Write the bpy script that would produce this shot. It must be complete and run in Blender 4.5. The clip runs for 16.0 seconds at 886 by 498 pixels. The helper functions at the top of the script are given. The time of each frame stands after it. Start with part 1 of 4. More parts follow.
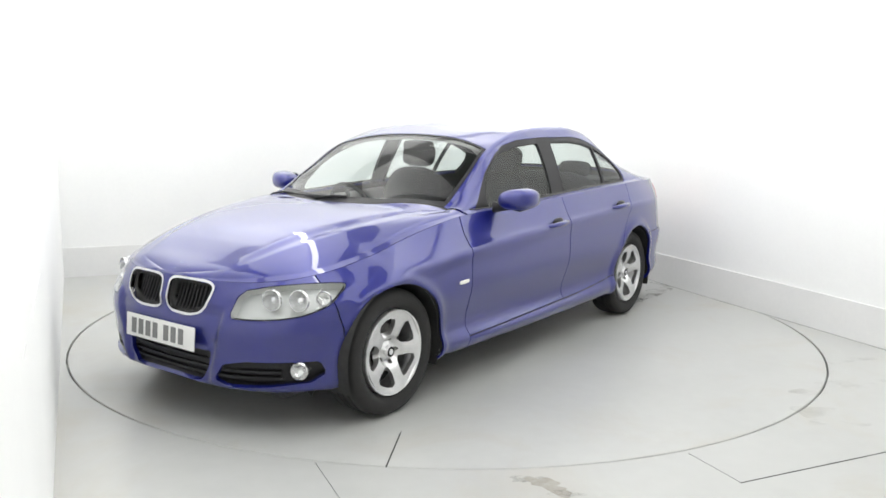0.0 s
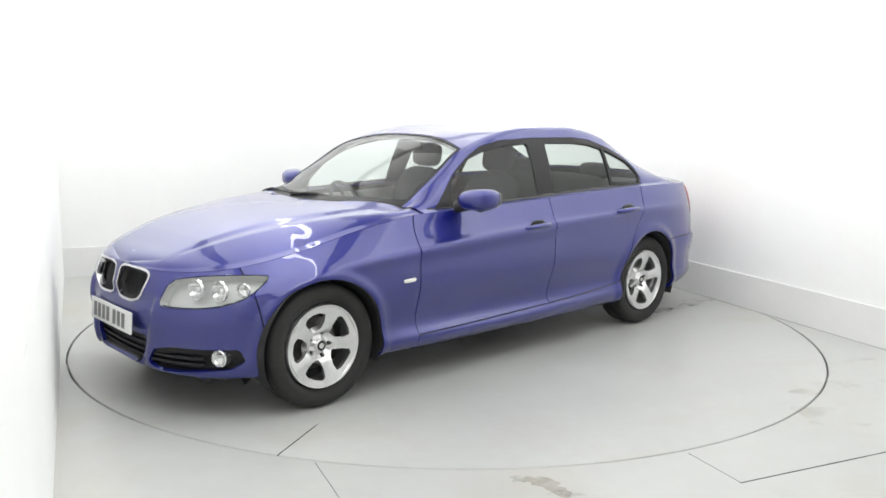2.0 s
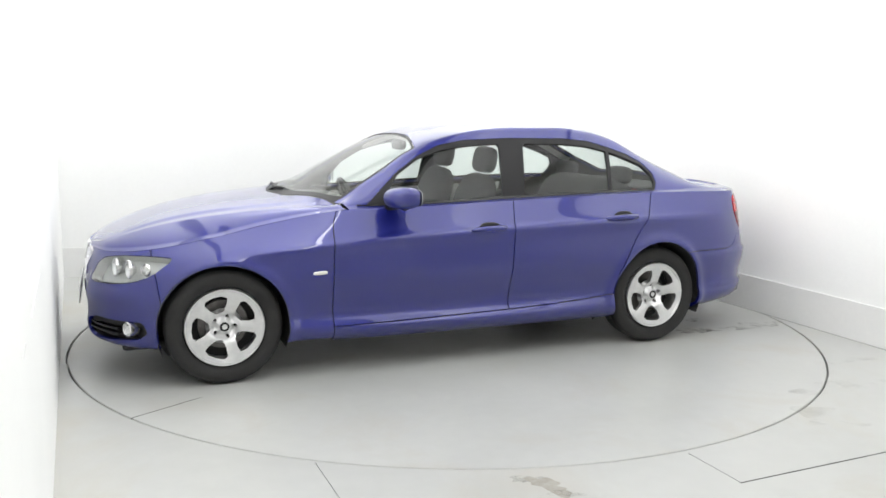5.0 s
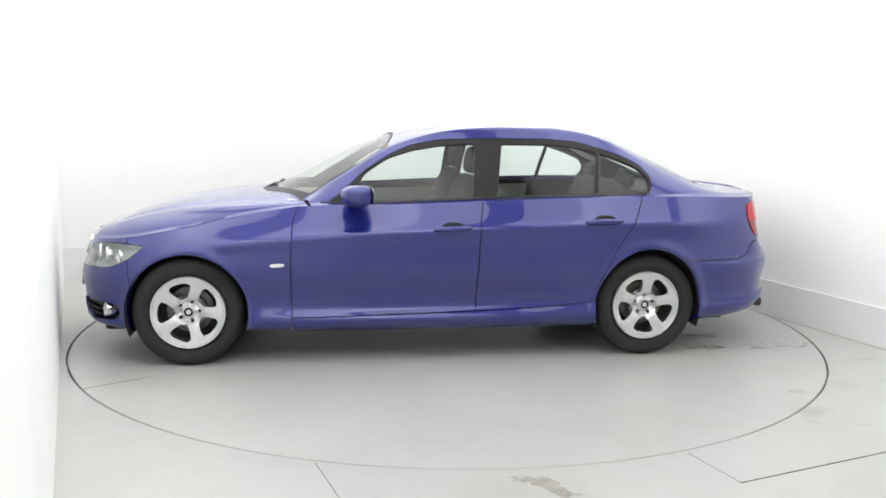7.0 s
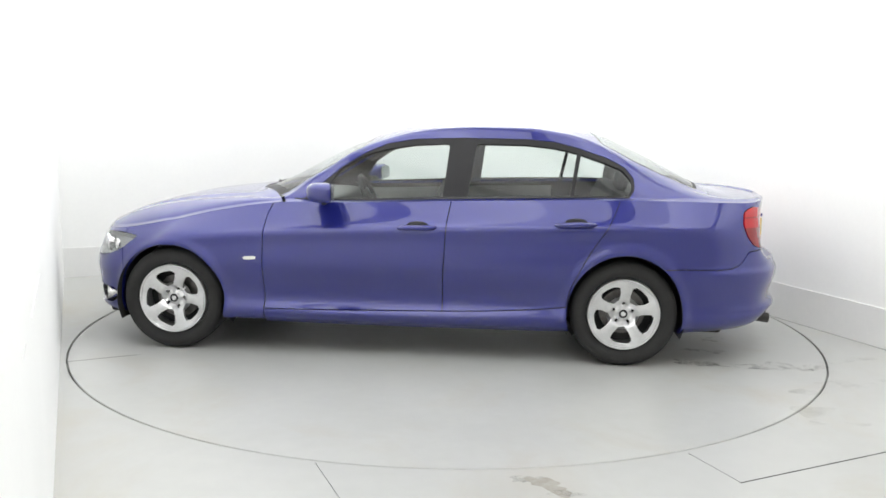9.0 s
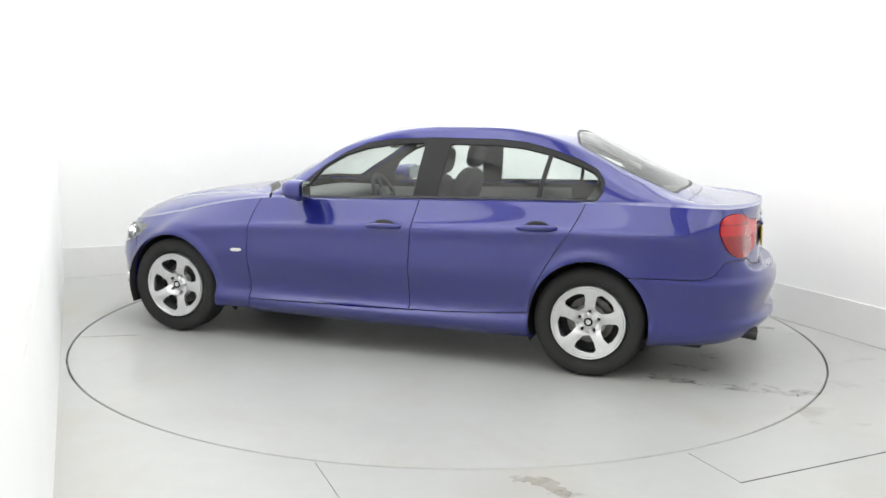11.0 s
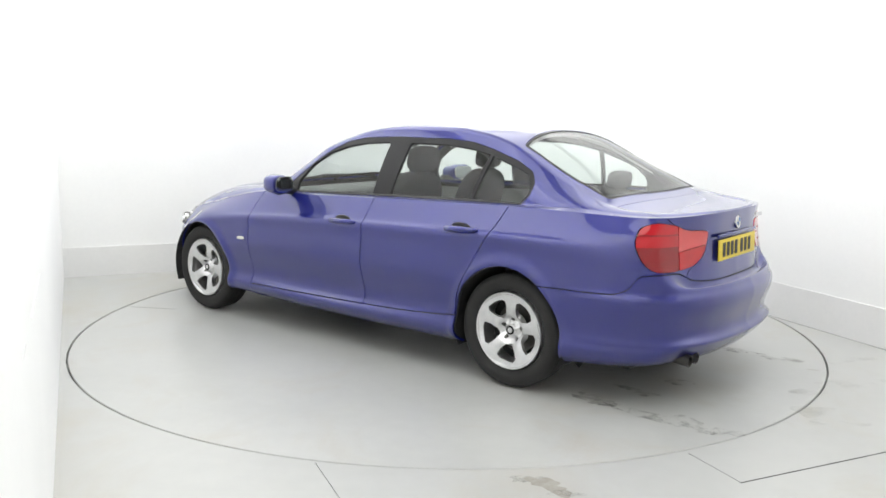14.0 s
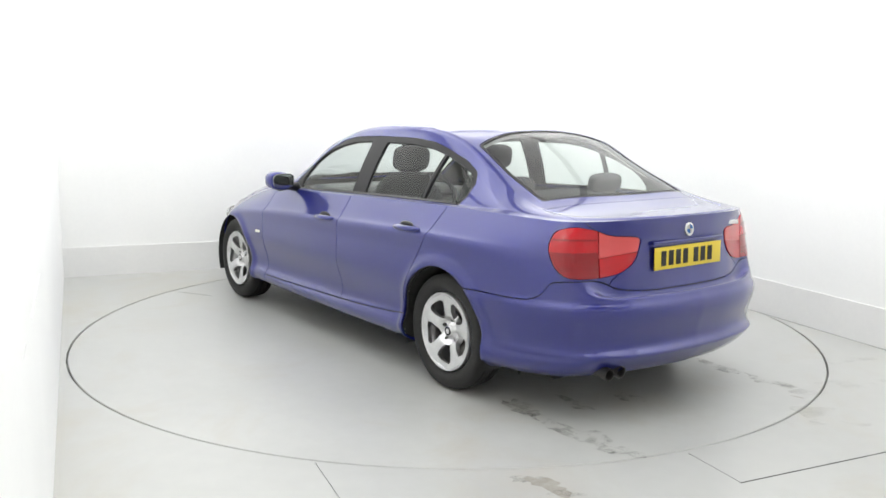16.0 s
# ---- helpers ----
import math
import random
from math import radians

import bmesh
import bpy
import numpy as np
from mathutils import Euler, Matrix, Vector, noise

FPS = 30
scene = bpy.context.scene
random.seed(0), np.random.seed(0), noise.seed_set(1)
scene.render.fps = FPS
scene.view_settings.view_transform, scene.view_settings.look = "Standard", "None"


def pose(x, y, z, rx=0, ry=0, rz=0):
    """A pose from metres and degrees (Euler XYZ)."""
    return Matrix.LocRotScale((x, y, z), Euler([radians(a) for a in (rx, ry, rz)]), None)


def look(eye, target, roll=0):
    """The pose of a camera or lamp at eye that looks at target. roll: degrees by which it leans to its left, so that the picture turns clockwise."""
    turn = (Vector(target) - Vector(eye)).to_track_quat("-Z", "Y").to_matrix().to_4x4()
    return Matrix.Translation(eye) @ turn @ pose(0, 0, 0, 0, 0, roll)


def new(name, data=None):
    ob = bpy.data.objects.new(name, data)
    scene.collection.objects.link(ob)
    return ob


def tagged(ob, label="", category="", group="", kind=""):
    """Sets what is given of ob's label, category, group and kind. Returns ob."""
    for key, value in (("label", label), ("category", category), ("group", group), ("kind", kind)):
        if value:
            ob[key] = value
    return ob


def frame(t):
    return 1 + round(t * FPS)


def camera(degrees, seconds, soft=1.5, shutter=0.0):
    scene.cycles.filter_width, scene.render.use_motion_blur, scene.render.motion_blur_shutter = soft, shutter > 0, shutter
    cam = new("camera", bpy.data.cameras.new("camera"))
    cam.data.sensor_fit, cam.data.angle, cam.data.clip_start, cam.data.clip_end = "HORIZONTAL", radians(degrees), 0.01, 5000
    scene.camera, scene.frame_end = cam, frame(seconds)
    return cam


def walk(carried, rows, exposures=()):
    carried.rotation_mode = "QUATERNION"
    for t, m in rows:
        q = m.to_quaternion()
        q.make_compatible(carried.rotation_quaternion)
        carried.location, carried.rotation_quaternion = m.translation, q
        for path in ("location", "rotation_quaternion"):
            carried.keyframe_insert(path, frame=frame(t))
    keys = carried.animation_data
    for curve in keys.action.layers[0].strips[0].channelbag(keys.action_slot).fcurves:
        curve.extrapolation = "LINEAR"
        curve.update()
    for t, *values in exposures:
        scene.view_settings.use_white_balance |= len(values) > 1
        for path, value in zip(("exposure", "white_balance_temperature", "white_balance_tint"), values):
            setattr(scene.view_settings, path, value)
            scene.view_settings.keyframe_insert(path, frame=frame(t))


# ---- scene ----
cam = camera(55.6, 16.0, soft=1.6)
EYE = Vector((0.0, -5.81, 1.474))
walk(cam, [(t, look(EYE, EYE + Vector((-0.00607, 0.98732, -0.15860)), 0.854)) for t in (0.0, 16.0)], [(0.0, 0.0), (16.0, 0.0)])

# ---------------------------------------------------------------- light
world = bpy.data.worlds.new("studio_world")
scene.world = world
world.use_nodes = True
world.node_tree.nodes["Background"].inputs[0].default_value = (1, 1, 1, 1)
world.node_tree.nodes["Background"].inputs[1].default_value = 0.2

CEIL = 3.7
# the room's axes: u runs along the side walls towards the back, v from the left wall to the right one
ROOM_TURN = 24.0
UX = Vector((-math.sin(radians(ROOM_TURN)), math.cos(radians(ROOM_TURN)), 0))
VX = Vector((math.cos(radians(ROOM_TURN)), math.sin(radians(ROOM_TURN)), 0))


def room(u, v, z=0.0):
    return UX * u + VX * v + Vector((0, 0, z))


def soft_lamp(name, u, v, across, along, watts, rx=0, ry=0, z=CEIL - 0.35):
    """A long soft lamp under the ceiling, facing down or turned towards a wall."""
    d = bpy.data.lights.new(name, "AREA")
    d.shape, d.size, d.size_y, d.energy, d.color = "RECTANGLE", across, along, watts, (1.0, 0.995, 0.98)
    ob = new(name, d)
    ob.matrix_world = Matrix.Translation(room(u, v, z)) @ pose(0, 0, 0, 0, 0, ROOM_TURN) @ pose(0, 0, 0, rx, ry, 0)
    return ob


soft_lamp("wall_washer", -1.7, 0.80, 0.6, 8.0, 105, 0, -90)
soft_lamp("wall_washer", -1.7, -0.90, 0.6, 8.0, 125, 0, 90)
soft_lamp("wall_washer", 1.4, 0.0, 3.6, 0.6, 45, 92, 0)
soft_lamp("ceiling_panel", -1.7, 1.2, 2.0, 8.0, 70, z=CEIL - 0.02)
soft_lamp("ceiling_panel", -1.7, -1.2, 2.0, 8.0, 80, z=CEIL - 0.02)

# ---------------------------------------------------------------- materials


def material(name, colour, rough=0.5, metal=0.0, coat=0.0, **more):
    m = bpy.data.materials.new(name)
    m.use_nodes = True
    b = m.node_tree.nodes["Principled BSDF"]
    b.inputs["Base Color"].default_value = (*colour, 1)
    b.inputs["Roughness"].default_value = rough
    b.inputs["Metallic"].default_value = metal
    b.inputs["Coat Weight"].default_value = coat
    b.inputs["Coat Roughness"].default_value = more.get("coat_rough", 0.03)
    b.inputs["IOR"].default_value = more.get("ior", 1.5)
    b.inputs["Transmission Weight"].default_value = more.get("glass", 0.0)
    return m


def node(m, kind, **inputs):
    n = m.node_tree.nodes.new(kind)
    for k, v in inputs.items():
        n.inputs[k].default_value = v
    return n


def join(m, a, out, b, inp):
    m.node_tree.links.new(a.outputs[out], b.inputs[inp])


def mottle(m, scale, low, high, bump=0.0, rough=None, detail=6.0, second=None, space="Object"):
    """Colour between low and high after a noise, with a finer one laid over; the same noise lifts the relief."""
    b = m.node_tree.nodes["Principled BSDF"]
    co = node(m, "ShaderNodeTexCoord")
    n1 = node(m, "ShaderNodeTexNoise", Scale=scale, Detail=detail, Roughness=0.6)
    n2 = node(m, "ShaderNodeTexNoise", Scale=second or scale * 17, Detail=3.0)
    for n in (n1, n2):
        join(m, co, space, n, "Vector")
    mix = node(m, "ShaderNodeMath")
    mix.operation = "MULTIPLY_ADD"
    mix.inputs[1].default_value = 0.3
    join(m, n2, "Fac", mix, 0)
    join(m, n1, "Fac", mix, 2)
    ramp = node(m, "ShaderNodeValToRGB")
    ramp.color_ramp.elements[0].position, ramp.color_ramp.elements[1].position = 0.42, 0.86
    ramp.color_ramp.elements[0].color, ramp.color_ramp.elements[1].color = (*low, 1), (*high, 1)
    join(m, mix, 0, ramp, "Fac")
    join(m, ramp, "Color", b, "Base Color")
    if bump:
        bp = node(m, "ShaderNodeBump", Strength=bump, Distance=0.01)
        join(m, mix, 0, bp, "Height")
        join(m, bp, "Normal", b, "Normal")
    if rough:
        mr = node(m, "ShaderNodeMapRange")
        mr.inputs["To Min"].default_value, mr.inputs["To Max"].default_value = rough
        join(m, mix, 0, mr, "Value")
        join(m, mr, "Result", b, "Roughness")
    return m


FLOOR = mottle(material("painted_floor", (0.4, 0.4, 0.39), 0.3), 0.9, (0.425, 0.433, 0.42), (0.49, 0.498, 0.482), 0.03, (0.22, 0.4), second=9)
TABLE = mottle(material("turntable_paint", (0.4, 0.4, 0.39), 0.3), 1.1, (0.425, 0.433, 0.42), (0.49, 0.498, 0.482), 0.03, (0.2, 0.4), second=12)
WALL = mottle(material("white_wall_paint", (0.86, 0.86, 0.85), 0.6), 0.7, (0.82, 0.83, 0.825), (0.87, 0.875, 0.87), 0.02, second=40)
SKIRT = mottle(material("grey_plinth_paint", (0.5, 0.5, 0.49), 0.5), 1.5, (0.72, 0.725, 0.72), (0.78, 0.78, 0.77), 0.03, second=30)
CEILING = mottle(material("ceiling_paint", (0.9, 0.9, 0.89), 0.7), 1.2, (0.34, 0.34, 0.335), (0.40, 0.40, 0.395), second=30)
FRONTWALL = mottle(material("grey_wall_paint", (0.6, 0.6, 0.6), 0.7), 0.9, (0.58, 0.58, 0.58), (0.66, 0.66, 0.655), 0.02, second=40)
GAP = material("dark_gap", (0.015, 0.015, 0.014), 0.8)
STAIN = mottle(material("brown_stain", (0.2, 0.18, 0.15), 0.5), 14, (0.27, 0.252, 0.215), (0.38, 0.365, 0.33), second=60)


def film_material(name, colour, scale, low, high, most):
    """A ragged dried film: the noise opens holes in it."""
    m = material(name, colour, 0.6)
    b = m.node_tree.nodes["Principled BSDF"]
    co = node(m, "ShaderNodeTexCoord")
    n = node(m, "ShaderNodeTexNoise", Scale=scale, Detail=8.0, Roughness=0.7)
    join(m, co, "Object", n, "Vector")
    mr = node(m, "ShaderNodeMapRange")
    mr.inputs["From Min"].default_value, mr.inputs["From Max"].default_value = low, high
    mr.inputs["To Max"].default_value = most
    join(m, n, "Fac", mr, "Value")
    join(m, mr, "Result", b, "Alpha")
    return m


FILM = film_material("dried_dirt_film", (0.21, 0.185, 0.145), 9.0, 0.45, 0.72, 0.65)
FAINT = film_material("faint_dirt_film", (0.33, 0.305, 0.25), 3.0, 0.50, 0.85, 0.4)


def dirt_over(m, colour, scale, low, high):
    """A faint wide dirt film of another colour over what the base colour has."""
    b = m.node_tree.nodes["Principled BSDF"]
    old = b.inputs["Base Color"].links[0].from_socket
    co = node(m, "ShaderNodeTexCoord")
    n = node(m, "ShaderNodeTexNoise", Scale=scale, Detail=7.0, Roughness=0.65, Distortion=0.6)
    join(m, co, "Object", n, "Vector")
    mr = node(m, "ShaderNodeMapRange")
    mr.inputs["From Min"].default_value, mr.inputs["From Max"].default_value = low, high
    join(m, n, "Fac", mr, "Value")
    mix = node(m, "ShaderNodeMixRGB")
    mix.inputs["Color2"].default_value = (*colour, 1)
    m.node_tree.links.new(mr.outputs["Result"], mix.inputs["Fac"])
    m.node_tree.links.new(old, mix.inputs["Color1"])
    join(m, mix, "Color", b, "Base Color")


dirt_over(FLOOR, (0.43, 0.41, 0.355), 0.8, 0.5, 0.75)
dirt_over(TABLE, (0.43, 0.41, 0.365), 1.3, 0.52, 0.8)


def paint_material():
    m = material("metallic_blue_paint", (0.01, 0.013, 0.2), 0.36, 0.45, 1.0, coat_rough=0.02)
    b = m.node_tree.nodes["Principled BSDF"]
    co = node(m, "ShaderNodeTexCoord")
    b.inputs["Coat IOR"].default_value = 1.68
    flake = node(m, "ShaderNodeTexVoronoi", Scale=900.0)
    dirt = node(m, "ShaderNodeTexNoise", Scale=2.2, Detail=5.0)
    join(m, co, "Object", flake, "Vector")
    join(m, co, "Object", dirt, "Vector")
    ramp = node(m, "ShaderNodeValToRGB")
    ramp.color_ramp.elements[0].color, ramp.color_ramp.elements[1].color = (0.003, 0.0065, 0.122, 1), (0.007, 0.0135, 0.24, 1)
    join(m, flake, "Distance", ramp, "Fac")
    join(m, ramp, "Color", b, "Base Color")
    mr = node(m, "ShaderNodeMapRange")
    mr.inputs["To Min"].default_value, mr.inputs["To Max"].default_value = 0.008, 0.03
    join(m, dirt, "Fac", mr, "Value")
    join(m, mr, "Result", b, "Coat Roughness")
    return m


PAINT = paint_material()


def glass_material(name, tint, ior):
    """Thin glazing: clear tinted, with mirror gloss that grows at grazing angles."""
    m = bpy.data.materials.new(name)
    m.use_nodes = True
    m.node_tree.nodes.clear()
    out = node(m, "ShaderNodeOutputMaterial")
    clear = node(m, "ShaderNodeBsdfTransparent", Color=(*tint, 1))
    gloss = node(m, "ShaderNodeBsdfGlossy", Color=(1, 1, 1, 1), Roughness=0.01)
    face = node(m, "ShaderNodeLayerWeight", Blend=0.5)
    power = node(m, "ShaderNodeMath")
    power.operation = "POWER"
    power.inputs[1].default_value = 5.0
    join(m, face, "Facing", power, 0)
    fres = node(m, "ShaderNodeMath")
    fres.operation, fres.use_clamp = "MULTIPLY_ADD", True
    low = ((ior - 1) / (ior + 1)) ** 2
    fres.inputs[1].default_value, fres.inputs[2].default_value = 0.9 - low, low
    mix = node(m, "ShaderNodeMixShader")
    join(m, power, 0, fres, 0)
    join(m, fres, 0, mix, 0)
    join(m, clear, 0, mix, 1)
    join(m, gloss, 0, mix, 2)
    join(m, mix, 0, out, "Surface")
    return m


GLASS = glass_material("tinted_glass", (0.84, 0.885, 0.865), 1.5)
LENS = glass_material("clear_lens", (0.93, 0.94, 0.94), 1.4)
LINING = mottle(material("grey_headliner", (0.45, 0.45, 0.43), 0.9), 10, (0.58, 0.58, 0.56), (0.66, 0.66, 0.64), second=60)
AMBER = material("side_marker_lens", (0.8, 0.78, 0.74), 0.15)
BLACK = material("black_trim", (0.016, 0.016, 0.018), 0.42)
BLACK.node_tree.nodes["Principled BSDF"].inputs["Specular IOR Level"].default_value = 0.3
GLOSSBLACK = material("gloss_black_trim", (0.015, 0.015, 0.017), 0.2)
INNER = mottle(material("black_underseal", (0.02, 0.02, 0.02), 0.8), 20, (0.014, 0.014, 0.014), (0.028, 0.028, 0.028))
RUBBER = mottle(material("tyre_rubber", (0.025, 0.025, 0.026), 0.7), 25, (0.010, 0.010, 0.0105), (0.022, 0.0215, 0.021), 0.2, (0.6, 0.85))
ALLOY = mottle(material("silver_alloy", (0.62, 0.62, 0.62), 0.28, 0.9), 30, (0.66, 0.66, 0.665), (0.76, 0.76, 0.76), 0.0, (0.24, 0.38))
CHROME = material("chrome", (0.75, 0.75, 0.76), 0.08, 1.0)
STEEL = mottle(material("brake_steel", (0.25, 0.24, 0.23), 0.4, 0.8), 30, (0.10, 0.095, 0.09), (0.2, 0.19, 0.185))
EXHAUST = material("sooty_exhaust", (0.06, 0.058, 0.055), 0.4, 0.8)
RED = material("red_lamp_lens", (0.46, 0.003, 0.010), 0.10, 0.0, 0.4)
REDDARK = material("deep_red_lamp_lens", (0.25, 0.002, 0.007), 0.10, 0.0, 0.4)
REDLIGHT = material("pale_red_lamp_lens", (0.62, 0.08, 0.08), 0.12, 0.0, 0.4)
REFLECTOR = material("lamp_reflector", (0.72, 0.72, 0.72), 0.16, 0.9)
LAMPGREY = material("lamp_bezel_grey", (0.6, 0.61, 0.6), 0.35, 0.2)
YELLOW = material("yellow_plate", (0.72, 0.55, 0.04), 0.4)
WHITEP = material("white_plate", (0.80, 0.80, 0.78), 0.4)
CLOTH = mottle(material("dark_grey_upholstery", (0.14, 0.14, 0.145), 0.9), 12, (0.035, 0.035, 0.037), (0.065, 0.065, 0.068), 0.02, second=25)
DASH = mottle(material("dashboard_plastic", (0.1, 0.1, 0.1), 0.6), 12, (0.08, 0.08, 0.08), (0.12, 0.12, 0.12), 0.04, second=70)
CARD = mottle(material("grey_door_card", (0.32, 0.32, 0.31), 0.8), 10, (0.50, 0.50, 0.485), (0.58, 0.58, 0.565), second=60)
MIRROR = material("mirror_glass", (0.30, 0.31, 0.32), 0.03, 1.0)
FADED = material("faded_plate_print", (0.2, 0.2, 0.2), 0.5)
BLUEP = material("roundel_blue", (0.05, 0.2, 0.55), 0.3)
EMBWHITE = material("roundel_white", (0.75, 0.75, 0.75), 0.3)

# ---------------------------------------------------------------- building tools


def part(name, bm, mat, parent, label="", smooth=True):
    """Links a bmesh as one mesh object under a thing or a part."""
    me = bpy.data.meshes.new(name)
    bm.normal_update()
    bm.to_mesh(me)
    bm.free()
    me.materials.append(mat)
    if smooth:
        me.shade_smooth()
        me.set_sharp_from_angle(angle=radians(38))
    ob = new(name, me)
    ob.parent = parent
    if label:
        tagged(ob, label)
    return ob


def pchip(xk, yk, x):
    """Shape-keeping cubic through the knots."""
    xk, yk, x = (np.asarray(a, float) for a in (xk, yk, x))
    if xk[0] > xk[-1]:
        xk, yk = xk[::-1], yk[::-1]
    h = np.diff(xk)
    d = np.diff(yk) / h
    m = np.zeros(len(xk))
    w1, w2 = 2 * h[1:] + h[:-1], h[1:] + 2 * h[:-1]
    ok = d[1:] * d[:-1] > 0
    m[1:-1] = np.where(ok, (w1 + w2) / np.where(ok, w1 / np.where(ok, d[:-1], 1) + w2 / np.where(ok, d[1:], 1), 1), 0)
    m[0], m[-1] = d[0], d[-1]
    i = np.clip(np.searchsorted(xk, x) - 1, 0, len(h) - 1)
    t = np.clip((x - xk[i]) / h[i], 0, 1)
    return ((1 + 2 * t) * (1 - t) ** 2 * yk[i] + t * (1 - t) ** 2 * h[i] * m[i] + t * t * (3 - 2 * t) * yk[i + 1] + t * t * (t - 1) * h[i] * m[i + 1])


def catmull(k, y, x):
    """Smooth cubic through the knots (rows of y)."""
    k, y, x = np.asarray(k, float), np.asarray(y, float), np.asarray(x, float)
    m = np.gradient(y, k, axis=0)
    h = np.diff(k)
    i = np.clip(np.searchsorted(k, x) - 1, 0, len(h) - 1)
    t = np.clip((x - k[i]) / h[i], 0, 1)[:, None]
    hh = h[i][:, None]
    return ((1 + 2 * t) * (1 - t) ** 2 * y[i] + t * (1 - t) ** 2 * hh * m[i] + t * t * (3 - 2 * t) * y[i + 1] + t * t * (t - 1) * hh * m[i + 1])


def lattice(P, A):
    """A grid of points as (points, normals, parameters, faces)."""
    a, b = P.shape[:2]
    du, dv = np.gradient(P, axis=0), np.gradient(P, axis=1)
    n = np.cross(du, dv)
    n /= np.maximum(np.linalg.norm(n, axis=2, keepdims=True), 1e-9)
    idx = np.arange(a * b).reshape(a, b)
    f = np.stack([idx[:-1, :-1], idx[1:, :-1], idx[1:, 1:], idx[:-1, 1:]], -1).reshape(-1, 4)
    return P.reshape(-1, 3), n.reshape(-1, 3), A.reshape(-1, A.shape[-1]), [tuple(q) for q in f]


def cut(sheet, f):
    """Keeps the part of a sheet where f(points, parameters) is above nought, cut along the exact line."""
    V, N, A, F = sheet
    val = f(V, A)
    inside = val >= 0
    V2, N2, A2 = list(V), list(N), list(A)
    made, keep = {}, []

    def split(i, j):
        key = (i, j) if i < j else (j, i)
        if key not in made:
            i, j = key
            t = val[i] / (val[i] - val[j])
            made[key] = len(V2)
            V2.append(V[i] + t * (V[j] - V[i]))
            n = N[i] + t * (N[j] - N[i])
            N2.append(n / max(np.linalg.norm(n), 1e-9))
            A2.append(A[i] + t * (A[j] - A[i]))
        return made[key]

    for q in F:
        s = [inside[i] for i in q]
        if all(s):
            keep.append(q)
        elif any(s):
            out = []
            for k, i in enumerate(q):
                j = q[(k + 1) % len(q)]
                if inside[i]:
                    out.append(i)
                if inside[i] != inside[j]:
                    out.append(split(i, j))
            if len(out) > 2:
                keep.append(tuple(out))
    used = sorted({i for q in keep for i in q})
    new_of = {i: k for k, i in enumerate(used)}
    V2, N2, A2 = (np.array([c[i] for i in used]) if used else np.zeros((0, 3)) for c in (V2, N2, A2))
    return V2, N2, A2, [tuple(new_of[i] for i in q) for q in keep]


def cuts(sheet, *fs):
    for f in fs:
        sheet = cut(sheet, f)
    return sheet


def shift(sheet, d):
    V = sheet[0] + sheet[1] * d
    V[np.abs(sheet[0][:, 1]) < 2e-4, 1] = 0
    return V, sheet[1], sheet[2], sheet[3]


def panel(name, sheets, mat, parent, thick=0.014, mirrored=(1,), label="", lift=0.0, cull=True):
    """One mesh object out of sheets: the outer skin with its true normals and an edge that turns inwards by the thickness."""
    verts, faces, normals, flags = [], [], [], []
    for sheet in sheets:
        middle = {}
        V, N, A, F = sheet
        if not len(F):
            continue
        V = V + N * lift
        for side in mirrored:
            sg = np.array([1, side, 1])
            at = []
            for i, v in enumerate(V * sg):
                if abs(v[1]) < 2e-4 and i in middle:
                    at.append(middle[i])
                    continue
                if abs(v[1]) < 2e-4:
                    middle[i] = len(verts)
                at.append(len(verts))
                verts.append(tuple(v))
            seen = {}
            for q in F:
                for k in range(len(q)):
                    e = (q[k], q[(k + 1) % len(q)])
                    seen[e] = seen.get(e, 0) + 1
            for q in F:
                qq = q if side > 0 else q[::-1]
                faces.append(tuple(at[i] for i in qq))
                normals += [tuple(N[i] * sg) for i in qq]
                flags.append(True)
            if thick:
                inner = {}
                for a, b in seen:
                    if (b, a) in seen or (abs(V[a][1]) < 2e-4 and abs(V[b][1]) < 2e-4):
                        continue
                    for i in (a, b):
                        if i not in inner:
                            inner[i] = len(verts)
                            verts.append(tuple((V[i] - N[i] * thick) * sg))
                    q = [at[b], at[a], inner[a], inner[b]]
                    q = q if side > 0 else q[::-1]
                    faces.append(tuple(q))
                    c = np.cross(np.subtract(verts[q[1]], verts[q[0]]), np.subtract(verts[q[2]], verts[q[0]]))
                    c = c / max(np.linalg.norm(c), 1e-12)
                    normals += [tuple(c)] * 4
                    flags.append(False)
    me = bpy.data.meshes.new(name)
    me.from_pydata(verts, [], faces)
    me.materials.append(mat)
    me.update()
    me.shade_smooth()
    me.normals_split_custom_set(normals)
    ob = new(name, me)
    ob.parent = parent
    if label:
        tagged(ob, label)
    return ob


def sd_poly(px, py, pts):
    """Signed distance to a polygon, above nought inside."""
    pts = np.asarray(pts, float)
    d = np.full(px.shape, 1e9)
    ins = np.zeros(px.shape, bool)
    for (ax, ay), (bx, by) in zip(pts, np.roll(pts, -1, 0)):
        ex, ey = bx - ax, by - ay
        t = np.clip(((px - ax) * ex + (py - ay) * ey) / max(ex * ex + ey * ey, 1e-12), 0, 1)
        d = np.minimum(d, np.hypot(px - ax - t * ex, py - ay - t * ey))
        ins ^= ((ay > py) != (by > py)) & (px < ex * (py - ay) / (ey if abs(ey) > 1e-12 else 1e-12) + ax)
    return np.where(ins, d, -d)


def rounded(pts, times=2):
    """Corner cutting, for smooth outlines."""
    pts = np.asarray(pts, float)
    for _ in range(times):
        nxt = np.roll(pts, -1, 0)
        pts = np.stack([pts * .8 + nxt * .2, pts * .2 + nxt * .8], 1).reshape(-1, 2)
    return pts


